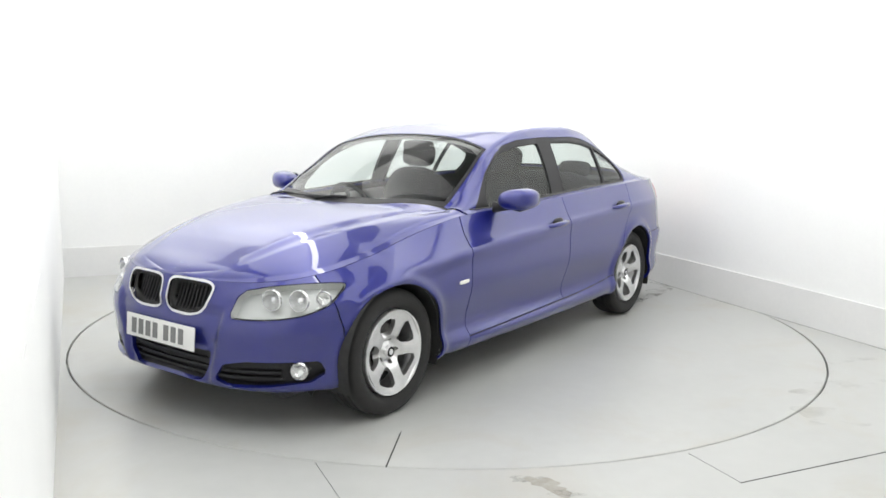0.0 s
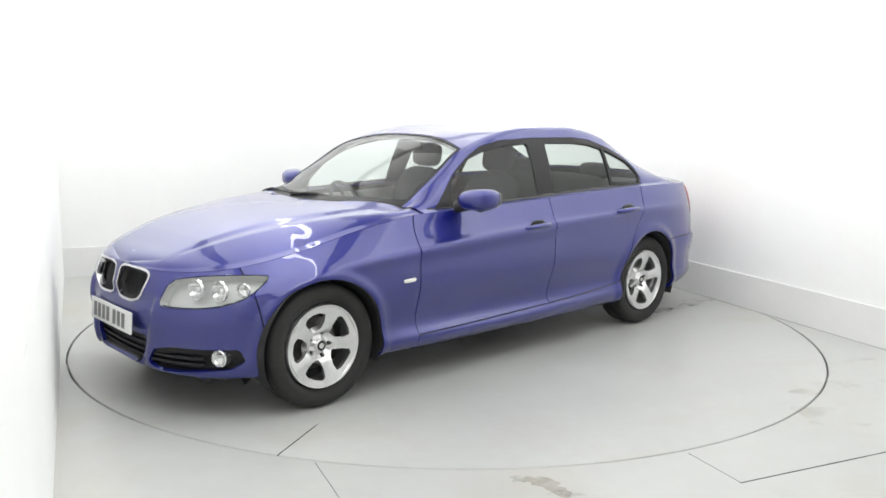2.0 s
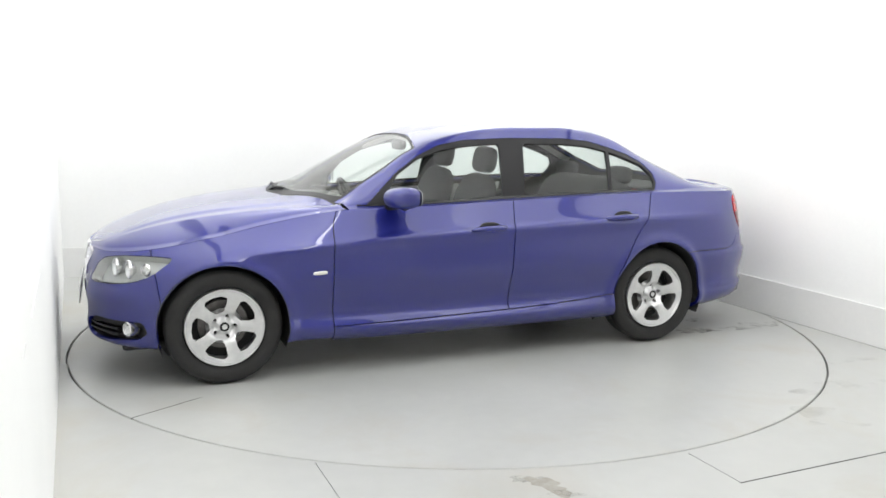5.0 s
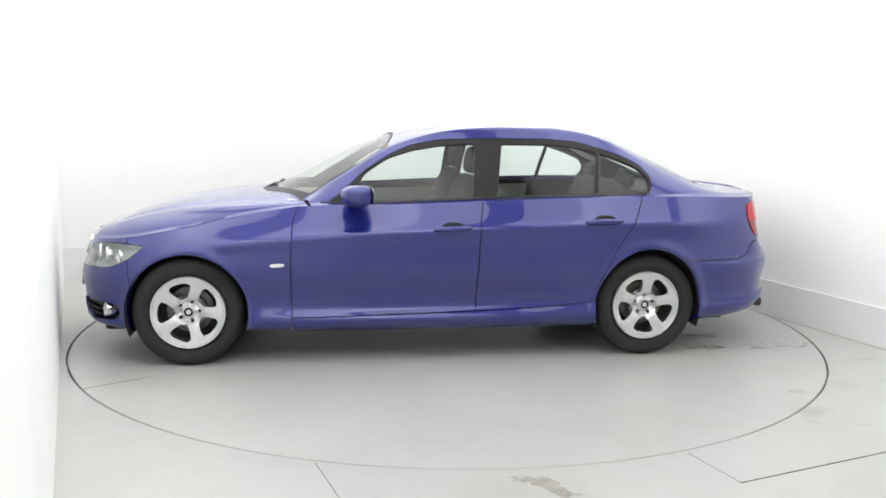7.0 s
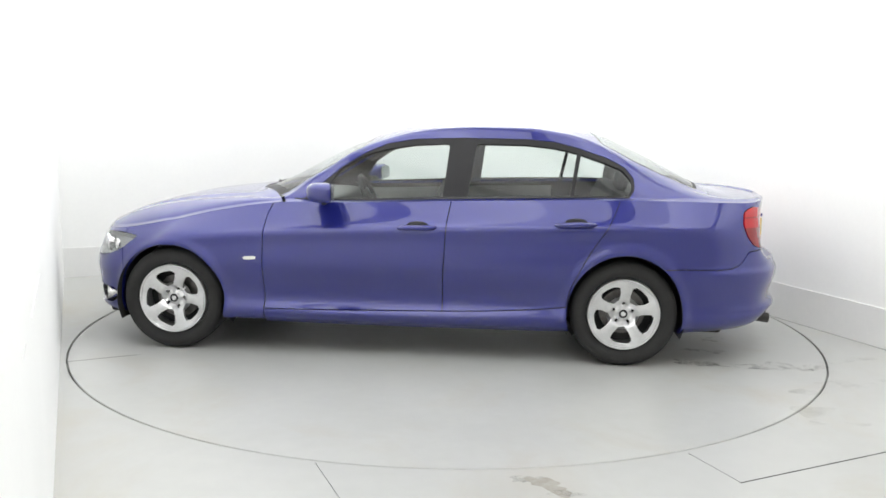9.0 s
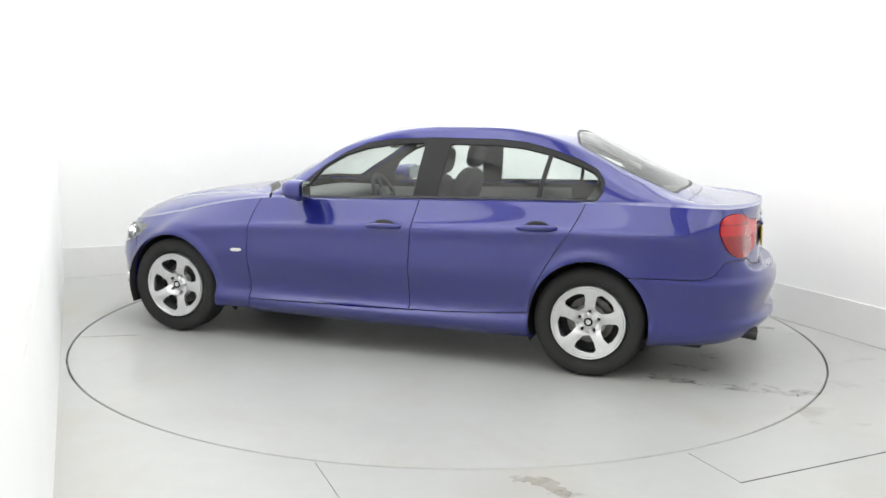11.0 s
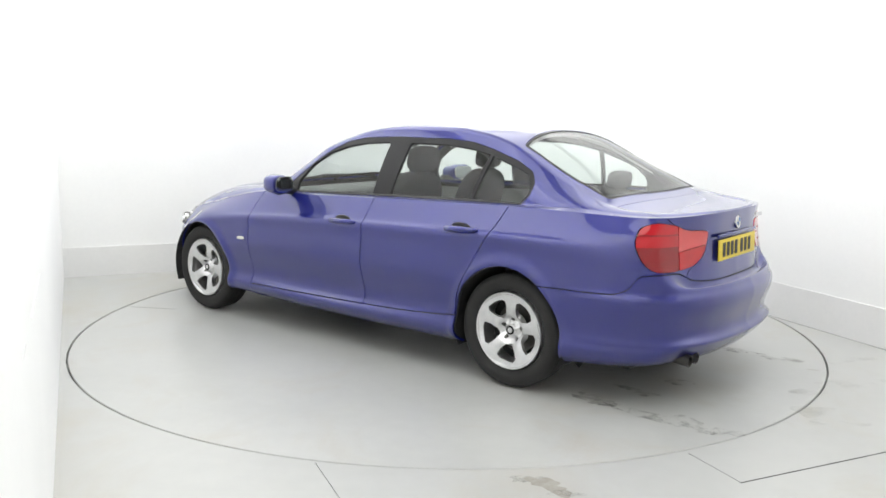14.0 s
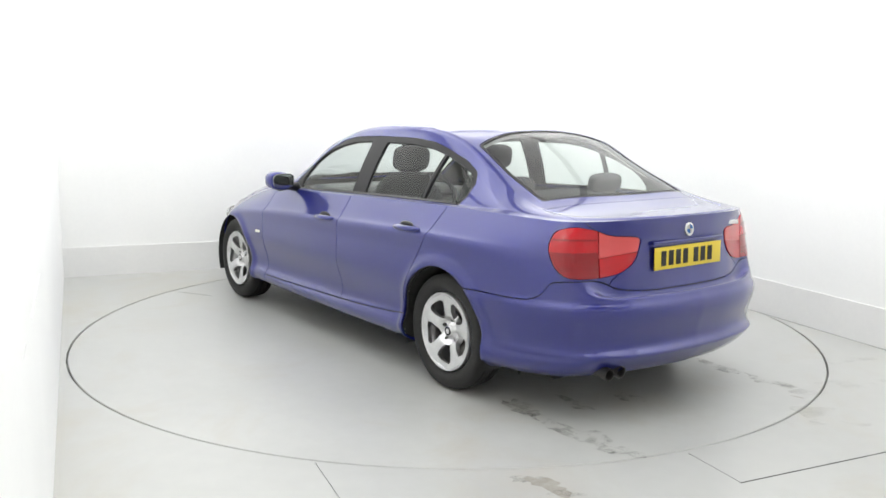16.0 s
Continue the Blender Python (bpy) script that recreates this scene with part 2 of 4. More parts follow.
def box(bm, x0, x1, y0, y1, z0, z1, bevel=0.0, m=None):
    r = bmesh.ops.create_cube(bm, size=1, matrix=(m or Matrix()) @ Matrix.LocRotScale(((x0 + x1) / 2, (y0 + y1) / 2, (z0 + z1) / 2), None, (abs(x1 - x0), abs(y1 - y0), abs(z1 - z0))))
    if bevel:
        es = list({e for v in r["verts"] for e in v.link_edges})
        bmesh.ops.bevel(bm, geom=es, offset=bevel, segments=3, affect="EDGES", profile=0.5)
    return bm


def lathe(profile, n=64, axis="y", closed=False):
    """A bmesh turned about the y axis from (radius, y) pairs."""
    bm = bmesh.new()
    rings = []
    for r, y in profile:
        rings.append([bm.verts.new((r * math.cos(2 * math.pi * k / n), y, r * math.sin(2 * math.pi * k / n))) for k in range(n)])
    pairs = list(zip(rings, rings[1:])) + ([(rings[-1], rings[0])] if closed else [])
    for a, b in pairs:
        for k in range(n):
            bm.faces.new((a[k], a[(k + 1) % n], b[(k + 1) % n], b[k]))
    return bm


def empty(name, label, category, group="", m=None):
    ob = new(name)
    ob.empty_display_size = 0.2
    if m is not None:
        ob.matrix_world = m
    return tagged(ob, label, category, group)


def structure(name, bm, mat, label=""):
    return tagged(part(name, bm, mat, None, label, smooth=False), kind="structure")

# ---------------------------------------------------------------- the studio room
# left wall at v = LEFT, right wall at v = RIGHT, back wall at u = BACK
LEFT, RIGHT, BACK, FRONT = -2.505, 2.43, 2.70, -6.7
CORNER = 0.9


def slab(points, z0, z1, thick):
    """An upright wall along a line of (u, v) points, with its thickness outwards (to the left of the line)."""
    bm = bmesh.new()
    n = len(points)
    offs = []
    for i in range(n):
        a, b = Vector(points[max(i - 1, 0)]), Vector(points[min(i + 1, n - 1)])
        d = (b - a).normalized()
        offs.append(Vector((d.y, -d.x)) * thick)
    cols = []
    for p, o in zip(points, offs):
        q = Vector(p) + o
        cols.append([bm.verts.new(room(c[0], c[1], z)) for c, z in ((p, z0), (p, z1), (q, z1), (q, z0))])
    for a, b in zip(cols, cols[1:]):
        for k in range(4):
            bm.faces.new((a[k], b[k], b[(k + 1) % 4], a[(k + 1) % 4]))
    bm.faces.new(cols[0][::-1])
    bm.faces.new(cols[-1])
    bmesh.ops.recalc_face_normals(bm, faces=bm.faces)
    return bm


arc = [(BACK - CORNER + CORNER * math.sin(a), RIGHT - CORNER + CORNER * math.cos(a)) for a in np.linspace(math.pi / 2, 0, 14)]
back_line = [(BACK, LEFT)] + arc + [(FRONT, RIGHT)]
wb = part("wall_back_and_right", slab(back_line, 0.262, CEIL, 0.2), WALL, None, "white painted studio wall with a rounded corner")
tagged(wb, kind="structure")
# the plinth stands 12 mm proud of the wall above it
inner_arc = [(BACK - 0.012 - CORNER + CORNER * math.sin(a), RIGHT - 0.012 - CORNER + CORNER * math.cos(a)) for a in np.linspace(math.pi / 2, 0, 14)]
pl = part("baseboard", slab([(BACK - 0.012, LEFT)] + inner_arc + [(FRONT, RIGHT - 0.012)], 0.0, 0.262, 0.21), SKIRT, None, "tall light grey plinth along the wall")
tagged(pl, kind="structure")
structure("wall_left", slab([(FRONT, LEFT), (BACK + 0.2, LEFT)], 0.0, CEIL, 0.2), WALL, "bright white studio wall")
# this wall is never in view: added to close the room, its grey set for reflections
structure("wall_front", slab([(FRONT, RIGHT + 0.2), (FRONT, LEFT - 0.2)], 0.0, CEIL, 0.2), FRONTWALL, "unseen grey wall added behind the camera")


def flat(pts, z0, z1):
    bm = bmesh.new()
    a = [bm.verts.new((*p, z0)) for p in pts]
    b = [bm.verts.new((*p, z1)) for p in pts]
    bm.faces.new(a[::-1])
    bm.faces.new(b)
    n = len(pts)
    for k in range(n):
        bm.faces.new((a[k], a[(k + 1) % n], b[(k + 1) % n], b[k]))
    return bm


corners = [tuple(room(u, v).xy) for u, v in ((FRONT - 0.2, LEFT - 0.2), (FRONT - 0.2, RIGHT + 0.2), (BACK + 0.2, RIGHT + 0.2), (BACK + 0.2, LEFT - 0.2))]
structure("ceiling", flat(corners, CEIL, CEIL + 0.1), CEILING, "grey painted ceiling")

TABLE_R = 2.463
GAPW = 0.011
# floor: a sheet with a round opening for the turntable
bm = bmesh.new()
n = 180
ring = [bm.verts.new(((TABLE_R + GAPW) * math.cos(2 * math.pi * k / n), (TABLE_R + GAPW) * math.sin(2 * math.pi * k / n), 0)) for k in range(n)]
low = [bm.verts.new((v.co.x, v.co.y, -0.04)) for v in ring]
outer = []
poly = [Vector(c) for c in corners]
for k in range(n):
    d = Vector((math.cos(2 * math.pi * k / n), math.sin(2 * math.pi * k / n)))
    best = 99
    for a, b in zip(poly, poly[1:] + poly[:1]):
        e = b - a
        det = d.x * -e.y + d.y * e.x
        if abs(det) > 1e-9:
            s = (a.x * -e.y + a.y * e.x) / det
            w = (d.x * a.y - d.y * a.x) / det
            if s > 0 and -1e-6 <= w <= 1 + 1e-6:
                best = min(best, s)
    outer.append(bm.verts.new((*(d * best), 0)))
for k in range(n):
    j = (k + 1) % n
    bm.faces.new((ring[k], outer[k], outer[j], ring[j]))
    bm.faces.new((low[k], ring[k], ring[j], low[j]))
bm.faces.new(low)
structure("floor", bm, FLOOR, "light grey painted studio floor with dark seams")

# ---------------------------------------------------------------- turntable
turntable = empty("turntable", "large round light grey turntable flush with the floor", "turntable")
SEAM_AT = radians(30.0)
bm = bmesh.new()
spokes_ = []
for k in range(181):
    row = []
    for r in (0.02, 0.6, 1.2, 1.8, 2.05, 2.1, TABLE_R - 0.004, TABLE_R, TABLE_R):
        g = 0.0035 / r if r > 2.08 else 0.0
        a = SEAM_AT + g + (2 * math.pi - 2 * g) * k / 180
        row.append((r, a))
    z = [0] * 7 + [-0.004, -0.03]
    spokes_.append([bm.verts.new((r * math.cos(a), r * math.sin(a), h)) for (r, a), h in zip(row, z)])
for a, b in zip(spokes_, spokes_[1:]):
    for i in range(8):
        bm.faces.new((a[i], a[i + 1], b[i + 1], b[i]))
part("disc", bm, TABLE, turntable)
# an added dark sheet: the shade down in the gap, put into its colour
bm = bmesh.new()
bmesh.ops.create_circle(bm, cap_ends=True, radius=TABLE_R, segments=96, matrix=Matrix.Translation((0, 0, -0.02)))
part("gap_shade", bm, GAP, turntable, "dark sheet added under the disc for the gap's shade")


def patch(name, cx, cy, rx, ry, turn, mat, parent, seed, z=0.0006):
    """A thin flat stain with a ragged outline."""
    rng = random.Random(seed)
    bm = bmesh.new()
    ph = [rng.uniform(0, 6.28) for _ in range(5)]
    vs = []
    for k in range(40):
        a = 2 * math.pi * k / 40
        r = 1 + 0.28 * math.sin(2 * a + ph[0]) + 0.2 * math.sin(3 * a + ph[1]) + 0.14 * math.sin(5 * a + ph[2]) + 0.1 * math.sin(9 * a + ph[3]) + 0.05 * rng.uniform(-1, 1)
        x, y = rx * r * math.cos(a), ry * r * math.sin(a)
        c, s = math.cos(radians(turn)), math.sin(radians(turn))
        vs.append(bm.verts.new((cx + c * x - s * y, cy + s * x + c * y, z)))
    bm.faces.new(vs)
    return part(name, bm, mat, parent)


# ---------------------------------------------------------------- the car's skin
# stations from the middle of the nose round the side to the middle of the tail: the widest line and the shoulder line
BASE = np.array([(2.115, 0), (2.108, 0.2), (2.07, 0.4), (1.985, 0.58), (1.86, 0.715), (1.70, 0.805), (1.5, 0.86), (1.38, 0.876), (1.1, 0.890), (0.7, 0.898),
                 (0.2, 0.902), (-0.4, 0.902), (-1.0, 0.898), (-1.38, 0.893), (-1.7, 0.872), (-1.95, 0.825), (-2.15, 0.735), (-2.27, 0.6), (-2.345, 0.4),
                 (-2.375, 0.2), (-2.385, 0)])
SHOULDER = np.array([(2.05, 0, 0.705), (2.04, 0.2, 0.705), (2.0, 0.36, 0.703), (1.925, 0.5, 0.706), (1.80, 0.625, 0.722), (1.64, 0.70, 0.750),
                     (1.47, 0.73, 0.785), (1.36, 0.737, 0.806), (1.1, 0.748, 0.866), (0.7, 0.778, 0.930), (0.2, 0.803, 0.943), (-0.4, 0.808, 0.966),
                     (-1.0, 0.805, 0.984), (-1.38, 0.80, 0.992), (-1.7, 0.775, 0.99), (-1.93, 0.735, 0.985), (-2.09, 0.675, 0.982), (-2.19, 0.55, 0.985),
                     (-2.255, 0.37, 0.99), (-2.28, 0.19, 0.992), (-2.285, 0, 0.992)])
STATIONS = (0, 4, 7, 10, 13, 16, 17.6, 20)
ROWZ = [
    (0.2, 0.19, 0.2, 0.19, 0.2, 0.23, 0.25, 0.25),
    (0.225, 0.215, 0.225, 0.225, 0.235, 0.26, 0.285, 0.285),
    (0.27, 0.27, 0.27, 0.268, 0.28, 0.31, 0.335, 0.335),
    (0.36, 0.36, 0.36, 0.33, 0.37, 0.37, 0.385, 0.385),
    (0.47, 0.5, 0.55, 0.575, 0.58, 0.56, 0.55, 0.55),
    (0.52, 0.57, 0.635, 0.7, 0.74, 0.645, 0.63, 0.63),
    (0.585, 0.63, 0.705, 0.797, 0.845, 0.82, 0.668, 0.668),
    (0.61, 0.65, 0.724, 0.819, 0.865, 0.867, 0.8, 0.8)]
ROWIN = [
    (0.1, 0.09, 0.08, 0.08, 0.08, 0.08, 0.08, 0.08),
    (0.03, 0.025, 0.03, 0.028, 0.03, 0.03, 0.04, 0.04),
    (0.01, 0.012, 0.014, 0.004, 0.012, 0.004, 0.0, 0.0),
    (0.012, 0.01, 0.016, 0.054, 0.024, 0.022, 0.03, 0.03)]
ROWMIX = [
    (0.15, 0.1, 0.04, 0.035, 0.05, 0.08, 0.14, 0.14),
    (0.5, 0.4, 0.1, 0.08, 0.06, 0.4, 0.92, 0.92),
    (0.6, 0.5, 0.2, 0.26, 0.22, 0.5, 1.05, 1.05)]

knots = np.arange(21.0)
arc_len = np.concatenate([[0], np.cumsum(np.hypot(*np.diff(BASE, axis=0).T))])
NS, NV = 300, 56
s_of = np.interp(np.linspace(0, arc_len[-1], NS), arc_len, knots)


def swell(P, A):
    """The lips round the wheel arches, drawn outwards a little."""
    for xc, rx, rz in ((1.38, 0.347, 0.347), (-1.38, 0.340, 0.365)):
        d = np.hypot((P[..., 0] - xc) / rx, (P[..., 2] - 0.318) / rz) - 1
        P[..., 1] += 0.016 * np.exp(-((d - 0.03) / 0.09) ** 2) * (P[..., 1] > 0.5) * (P[..., 2] > 0.2)
    # the rear bumper stands proud of the quarter panel and steps in again at its lower lip
    back = np.clip((-1.72 - P[..., 0]) / 0.2, 0, 1)
    ledge = np.clip((0.612 - P[..., 2]) / 0.03, 0, 1) * np.clip((P[..., 2] - 0.335) / 0.02, 0, 1)
    out = np.stack([P[..., 0] + 1.6, P[..., 1] * 0.9], -1)
    out /= np.maximum(np.linalg.norm(out, axis=-1, keepdims=True), 1e-6)
    P[..., :2] += out * (0.013 * back * ledge)[..., None]
    # the V-shaped edge that runs from the grille down to the lower intake
    d = P[..., 1] - pchip((.18, .25, .54, .62), (.30, .31, .385, .40), P[..., 2])
    t = np.clip(d / 0.03 + 0.5, 0, 1)
    P[..., 0] -= 0.022 * (1 - t * t * (3 - 2 * t)) * (P[..., 0] > 1.7) * np.clip((0.60 - P[..., 2]) / 0.05, 0, 1) * np.clip((P[..., 2] - 0.2) / 0.05, 0, 1)
    return P


def skin():
    base = catmull(knots, BASE, s_of)
    sh = catmull(knots, SHOULDER, s_of)
    base[:, 0], sh[:, 0] = pchip(knots, BASE[:, 0], s_of), pchip(knots, SHOULDER[:, 0], s_of)
    base[0, 1] = base[-1, 1] = sh[0, 1] = sh[-1, 1] = 0
    t = np.gradient(base, axis=0)
    t /= np.linalg.norm(t, axis=1, keepdims=True)
    inward = np.stack([t[:, 1], -t[:, 0]], 1) * -1
    inward *= np.sign((inward * -base).sum(1))[:, None] * np.where(np.abs(base[:, :1]) > 1.5, 1, 1)
    inward[:, 1] = -np.abs(inward[:, 1])
    inward[0], inward[-1] = (-1, 0), (1, 0)
    rows = []
    for r in range(8):
        z = pchip(STATIONS, ROWZ[r], s_of)
        if r < 4:
            p = base + inward * pchip(STATIONS, ROWIN[r], s_of)[:, None]
        elif r == 4:
            p = base.copy()
        else:
            p = base + (sh[:, :2] - base) * pchip(STATIONS, ROWMIX[r - 5], s_of)[:, None]
        rows.append(np.column_stack([p, z]))
    rows.append(sh)
    R = np.array(rows)                      # row, station, xyz
    k = np.array([0, .4, .8, 1.5, 3.2, 4.2, 5.6, 6.0, 7.2])
    v = np.concatenate([np.linspace(0, 1.5, 12)[:-1], np.linspace(1.5, 5.6, 28)[:-1], np.linspace(5.6, 6.0, 5)[:-1], np.linspace(6.0, 7.2, 12)])
    P = np.stack([catmull(k, R[:, i], v) for i in range(NS)])
    P[0, :, 1] = P[-1, :, 1] = 0
    P = swell(P, None)
    A = np.stack(np.broadcast_arrays(s_of[:, None], v[None, :], 0.0), -1)
    low = lattice(P, A)
    n_ = low[1].reshape(NS, -1, 3)
    n_[0, :, 1] = n_[-1, :, 1] = 0
    n_ /= np.linalg.norm(n_, axis=2, keepdims=True)

    # the top: shoulder, glass base, roof rail, middle
    xs, ys, zs = P[:, -1].T
    yr = pchip(*zip((2.05, 0), (1.95, .33), (1.7, .46), (1.4, .545), (1.1, .615), (.75, .675), (.57, .665), (.43, .645), (.25, .615), (.08, .595), (-.27, .58), (-.8, .572),
                    (-1.13, .565), (-1.31, .572), (-1.42, .582), (-1.6, .60), (-1.8, .61), (-1.95, .59), (-2.1, .5), (-2.2, .36), (-2.285, 0)), xs)
    zr = pchip(*zip((2.05, .706), (1.95, .752), (1.7, .835), (1.4, .894), (1.1, .929), (.85, .946), (.75, .948), (.707, .962), (.566, 1.052), (.426, 1.134), (.252, 1.241),
                    (.079, 1.306), (-.094, 1.352), (-.266, 1.376), (-.473, 1.386), (-.785, 1.381), (-.958, 1.356), (-1.134, 1.30), (-1.311, 1.216), (-1.419, 1.158),
                    (-1.6, 1.078), (-1.8, 1.02), (-1.95, 1.0), (-2.1, .993), (-2.285, .993)), xs)
    zc = pchip(*zip((2.05, .706), (2.0, .74), (1.88, .783), (1.76, .825), (1.61, .870), (1.42, .906), (1.16, .938), (.96, .958), (.90, .985), (.346, 1.262), (.114, 1.347),
                    (-.078, 1.392), (-.386, 1.419), (-.655, 1.421), (-.848, 1.412), (-1.04, 1.385), (-1.237, 1.335), (-1.434, 1.252), (-1.632, 1.155), (-1.832, 1.058),
                    (-1.92, 1.026), (-2.07, 1.003), (-2.2, .996), (-2.285, .993)), xs)
    zc = zc + pchip(*zip((2.05, 0), (1.8, .005), (1.3, .012), (.9, .010), (.3, .008), (-.4, .010), (-.9, .022), (-1.3, .030), (-1.7, .028), (-1.95, .008), (-2.1, 0), (-2.285, 0)), xs)
    zr = zr + pchip(*zip((2.05, 0), (.6, 0), (.3, .008), (-.4, .008), (-.9, .015), (-1.25, .038), (-1.65, .032), (-1.85, .01), (-2.0, 0), (-2.285, 0)), xs)
    yr = np.minimum(yr, ys * 0.93)
    green = np.clip((zr - zs) / 0.12, 0, 1)       # how much of a cabin stands on this station
    a = 0.034 * green + (ys - yr) * 0.25 * (1 - green)
    b = 0.010 * green + (zr - zs) * 0.38 * (1 - green)
    flat = pchip(*zip((2.1, 2.6), (1.5, 2.8), (1.0, 2.4), (.6, 2.6), (.3, 2.6), (.1, 3.0), (-.5, 2.8), (-1.0, 2.5), (-1.8, 2.6), (-2.3, 3.0)), xs)
    cols = []
    for q in np.linspace(0, 1, 5)[:-1]:
        cols.append((ys - a * q, zs + b * q, q))
    for q in np.linspace(0, 1, 21)[:-1]:
        bulge = 0.018 * 4 * q * (1 - q)
        y0, z0 = ys - a, zs + b
        cols.append((y0 + (yr - y0) * q + bulge * green, z0 + (zr - z0) * q + bulge * 0.5 * (1 - green), 1 + q))
    for q in np.linspace(0, 1, 27):
        cols.append((yr * (1 - q), zr + (zc - zr) * (1 - (1 - q) ** flat), 2 + q))
    Q = np.stack([np.stack([xs, y, z], -1) for y, z, _ in cols], 1)
    # two creases run over the bonnet from the pillars to the grille
    ridge = pchip((.6, .95, 1.5, 2.05), (.60, .555, .44, .31), Q[..., 0])
    t = np.clip((ridge - Q[..., 1]) / 0.05 + 0.5, 0, 1)
    Q[..., 2] += 0.010 * t * t * (3 - 2 * t) * np.clip((Q[..., 0] - 0.8) / 0.2, 0, 1) * np.clip((2.02 - Q[..., 0]) / 0.25, 0, 1)
    w = np.array([c[2] for c in cols])
    A = np.stack(np.broadcast_arrays(s_of[:, None], w[None, :], 1.0), -1)
    top = lattice(Q, A)
    n_ = top[1].reshape(NS, -1, 3)
    n_[:8], n_[-14:] = (0.5, 0, 0.866), (-0.1, 0, 0.995)
    return low, top


LOW, TOP = skin()
if np.mean(LOW[1][:, 1]) < 0:
    LOW = (LOW[0], -LOW[1], LOW[2], [q[::-1] for q in LOW[3]])
if np.mean(TOP[1][:, 2]) < 0:
    TOP = (TOP[0], -TOP[1], TOP[2], [q[::-1] for q in TOP[3]])

G = 0.0028      # half a panel gap


def arch(V, A):
    f = np.hypot((V[:, 0] - 1.38) / 0.345, (V[:, 2] - 0.318) / 0.345) - 1
    r = np.hypot((V[:, 0] + 1.38) / 0.338, (V[:, 2] - 0.318) / 0.362) - 1
    return np.minimum(f, r) * 0.35


def before(zk, xk, sign=1, gap=G):
    """In front of (sign 1) or behind (-1) a seam that runs through (z, x)."""
    return lambda V, A: sign * (V[:, 0] - pchip(zk, xk, V[:, 2])) - gap


def over(xk, zk, sign=1, gap=G):
    return lambda V, A: sign * (V[:, 2] - pchip(xk, zk, V[:, 0])) - gap


def spot(pts, axes=(1, 2), grow=0.0, sign=1, rnd=0.0):
    """Inside (sign 1) or outside (-1) an outline in two of the axes, with rounded corners."""
    return lambda V, A: sign * (sd_poly(V[:, axes[0]], V[:, axes[1]], pts) + grow + rnd)


SEAM_BUMPER_F = ((.15, .40, .55, .70, .8), (1.735, 1.70, 1.715, 1.735, 1.74))
SEAM_DOOR_F = ((.2, .29, .5, .825, .93, 1.0), (.79, .787, .791, .779, .745, .71))
SEAM_B = ((.2, .3, .82, .94, 1.0, 1.4), (-.303, -.303, -.322, -.34, -.35, -.42))
SEAM_REAR = ((.2, .45, .597, .734, .854, .99, 1.1), (-1.02, -1.055, -1.119, -1.197, -1.275, -1.335, -1.37))
SEAM_SILL = ((-2.4, -1.1, -.9, -.5, .4, .8, 1.2), (.37, .362, .34, .315, .293, .287, .28))
SEAM_BUMPER_R = ((-2.5, -2.30, -2.24, -2.20, -2.10, -2.045, -1.97, -1.5, -1.42, -1), (.642, .642, .66, .708, .70, .63, .604, .60, -.5, -.6))
SEAM_LID = ((.55, .64, .70, .735, .79, .895, .908, .92, .945, 1.0), (.53, .52, .49, .44, .36, .33, .36, .50, .57, .63))

car = empty("car", "metallic blue four-door saloon car parked on the turntable", "car")

KIDNEY = rounded([(.030, .674), (.05, .690), (.12, .695), (.275, .692), (.31, .672), (.29, .60), (.25, .560), (.18, .543), (.06, .546), (.030, .563)])
INTAKE = [(.0, .372), (.30, .372), (.285, .300), (.245, .245), (.18, .232), (.0, .232)]
SIDEIN = [(.36, .262), (.40, .325), (.50, .345), (.74, .345), (.755, .30), (.72, .265), (.55, .245), (.42, .235)]


def yz(V, A, pts):
    return sd_poly(np.abs(V[:, 1]), V[:, 2], pts)


def head_zone(V, A):
    """The headlamp's outline: seen from the front inside y 0.40 and seen from the side behind that."""
    pts = [(2.45, .668), (2.15, .552), (2.6, .547), (3.4, .552), (4.1, .570), (4.7, .608), (5.25, .694), (4.9, .700), (4.3, .702), (3.4, .695)]
    return np.where(V[:, 0] > 1.5, sd_poly(A[:, 0] * .19, V[:, 2], rounded([(s * .19, z) for s, z in pts], 1)), -0.5)



def tail_zone(V, A):
    return np.where(V[:, 0] < -1.9, sd_poly(V[:, 1], V[:, 2], rounded([(.44, .735), (.36, .79), (.33, .895), (.36, .908), (.50, .915), (.57, .945), (.66, .960), (.715, .938), (.752, .86), (.748, .775), (.72, .722), (.62, .716), (.52, .720)])), -0.5)


def outside(f, gap=.0016):
    return lambda V, A: -f(V, A) - gap


def inside(f, gap=G):
    return lambda V, A: f(V, A) - gap


def hole(pts, rnd):
    return lambda V, A: np.where(V[:, 0] > 1, -(yz(V, A, pts) + rnd), 0.5)


front_skin = cuts(LOW, lambda V, A: V[:, 0] - 1.0)
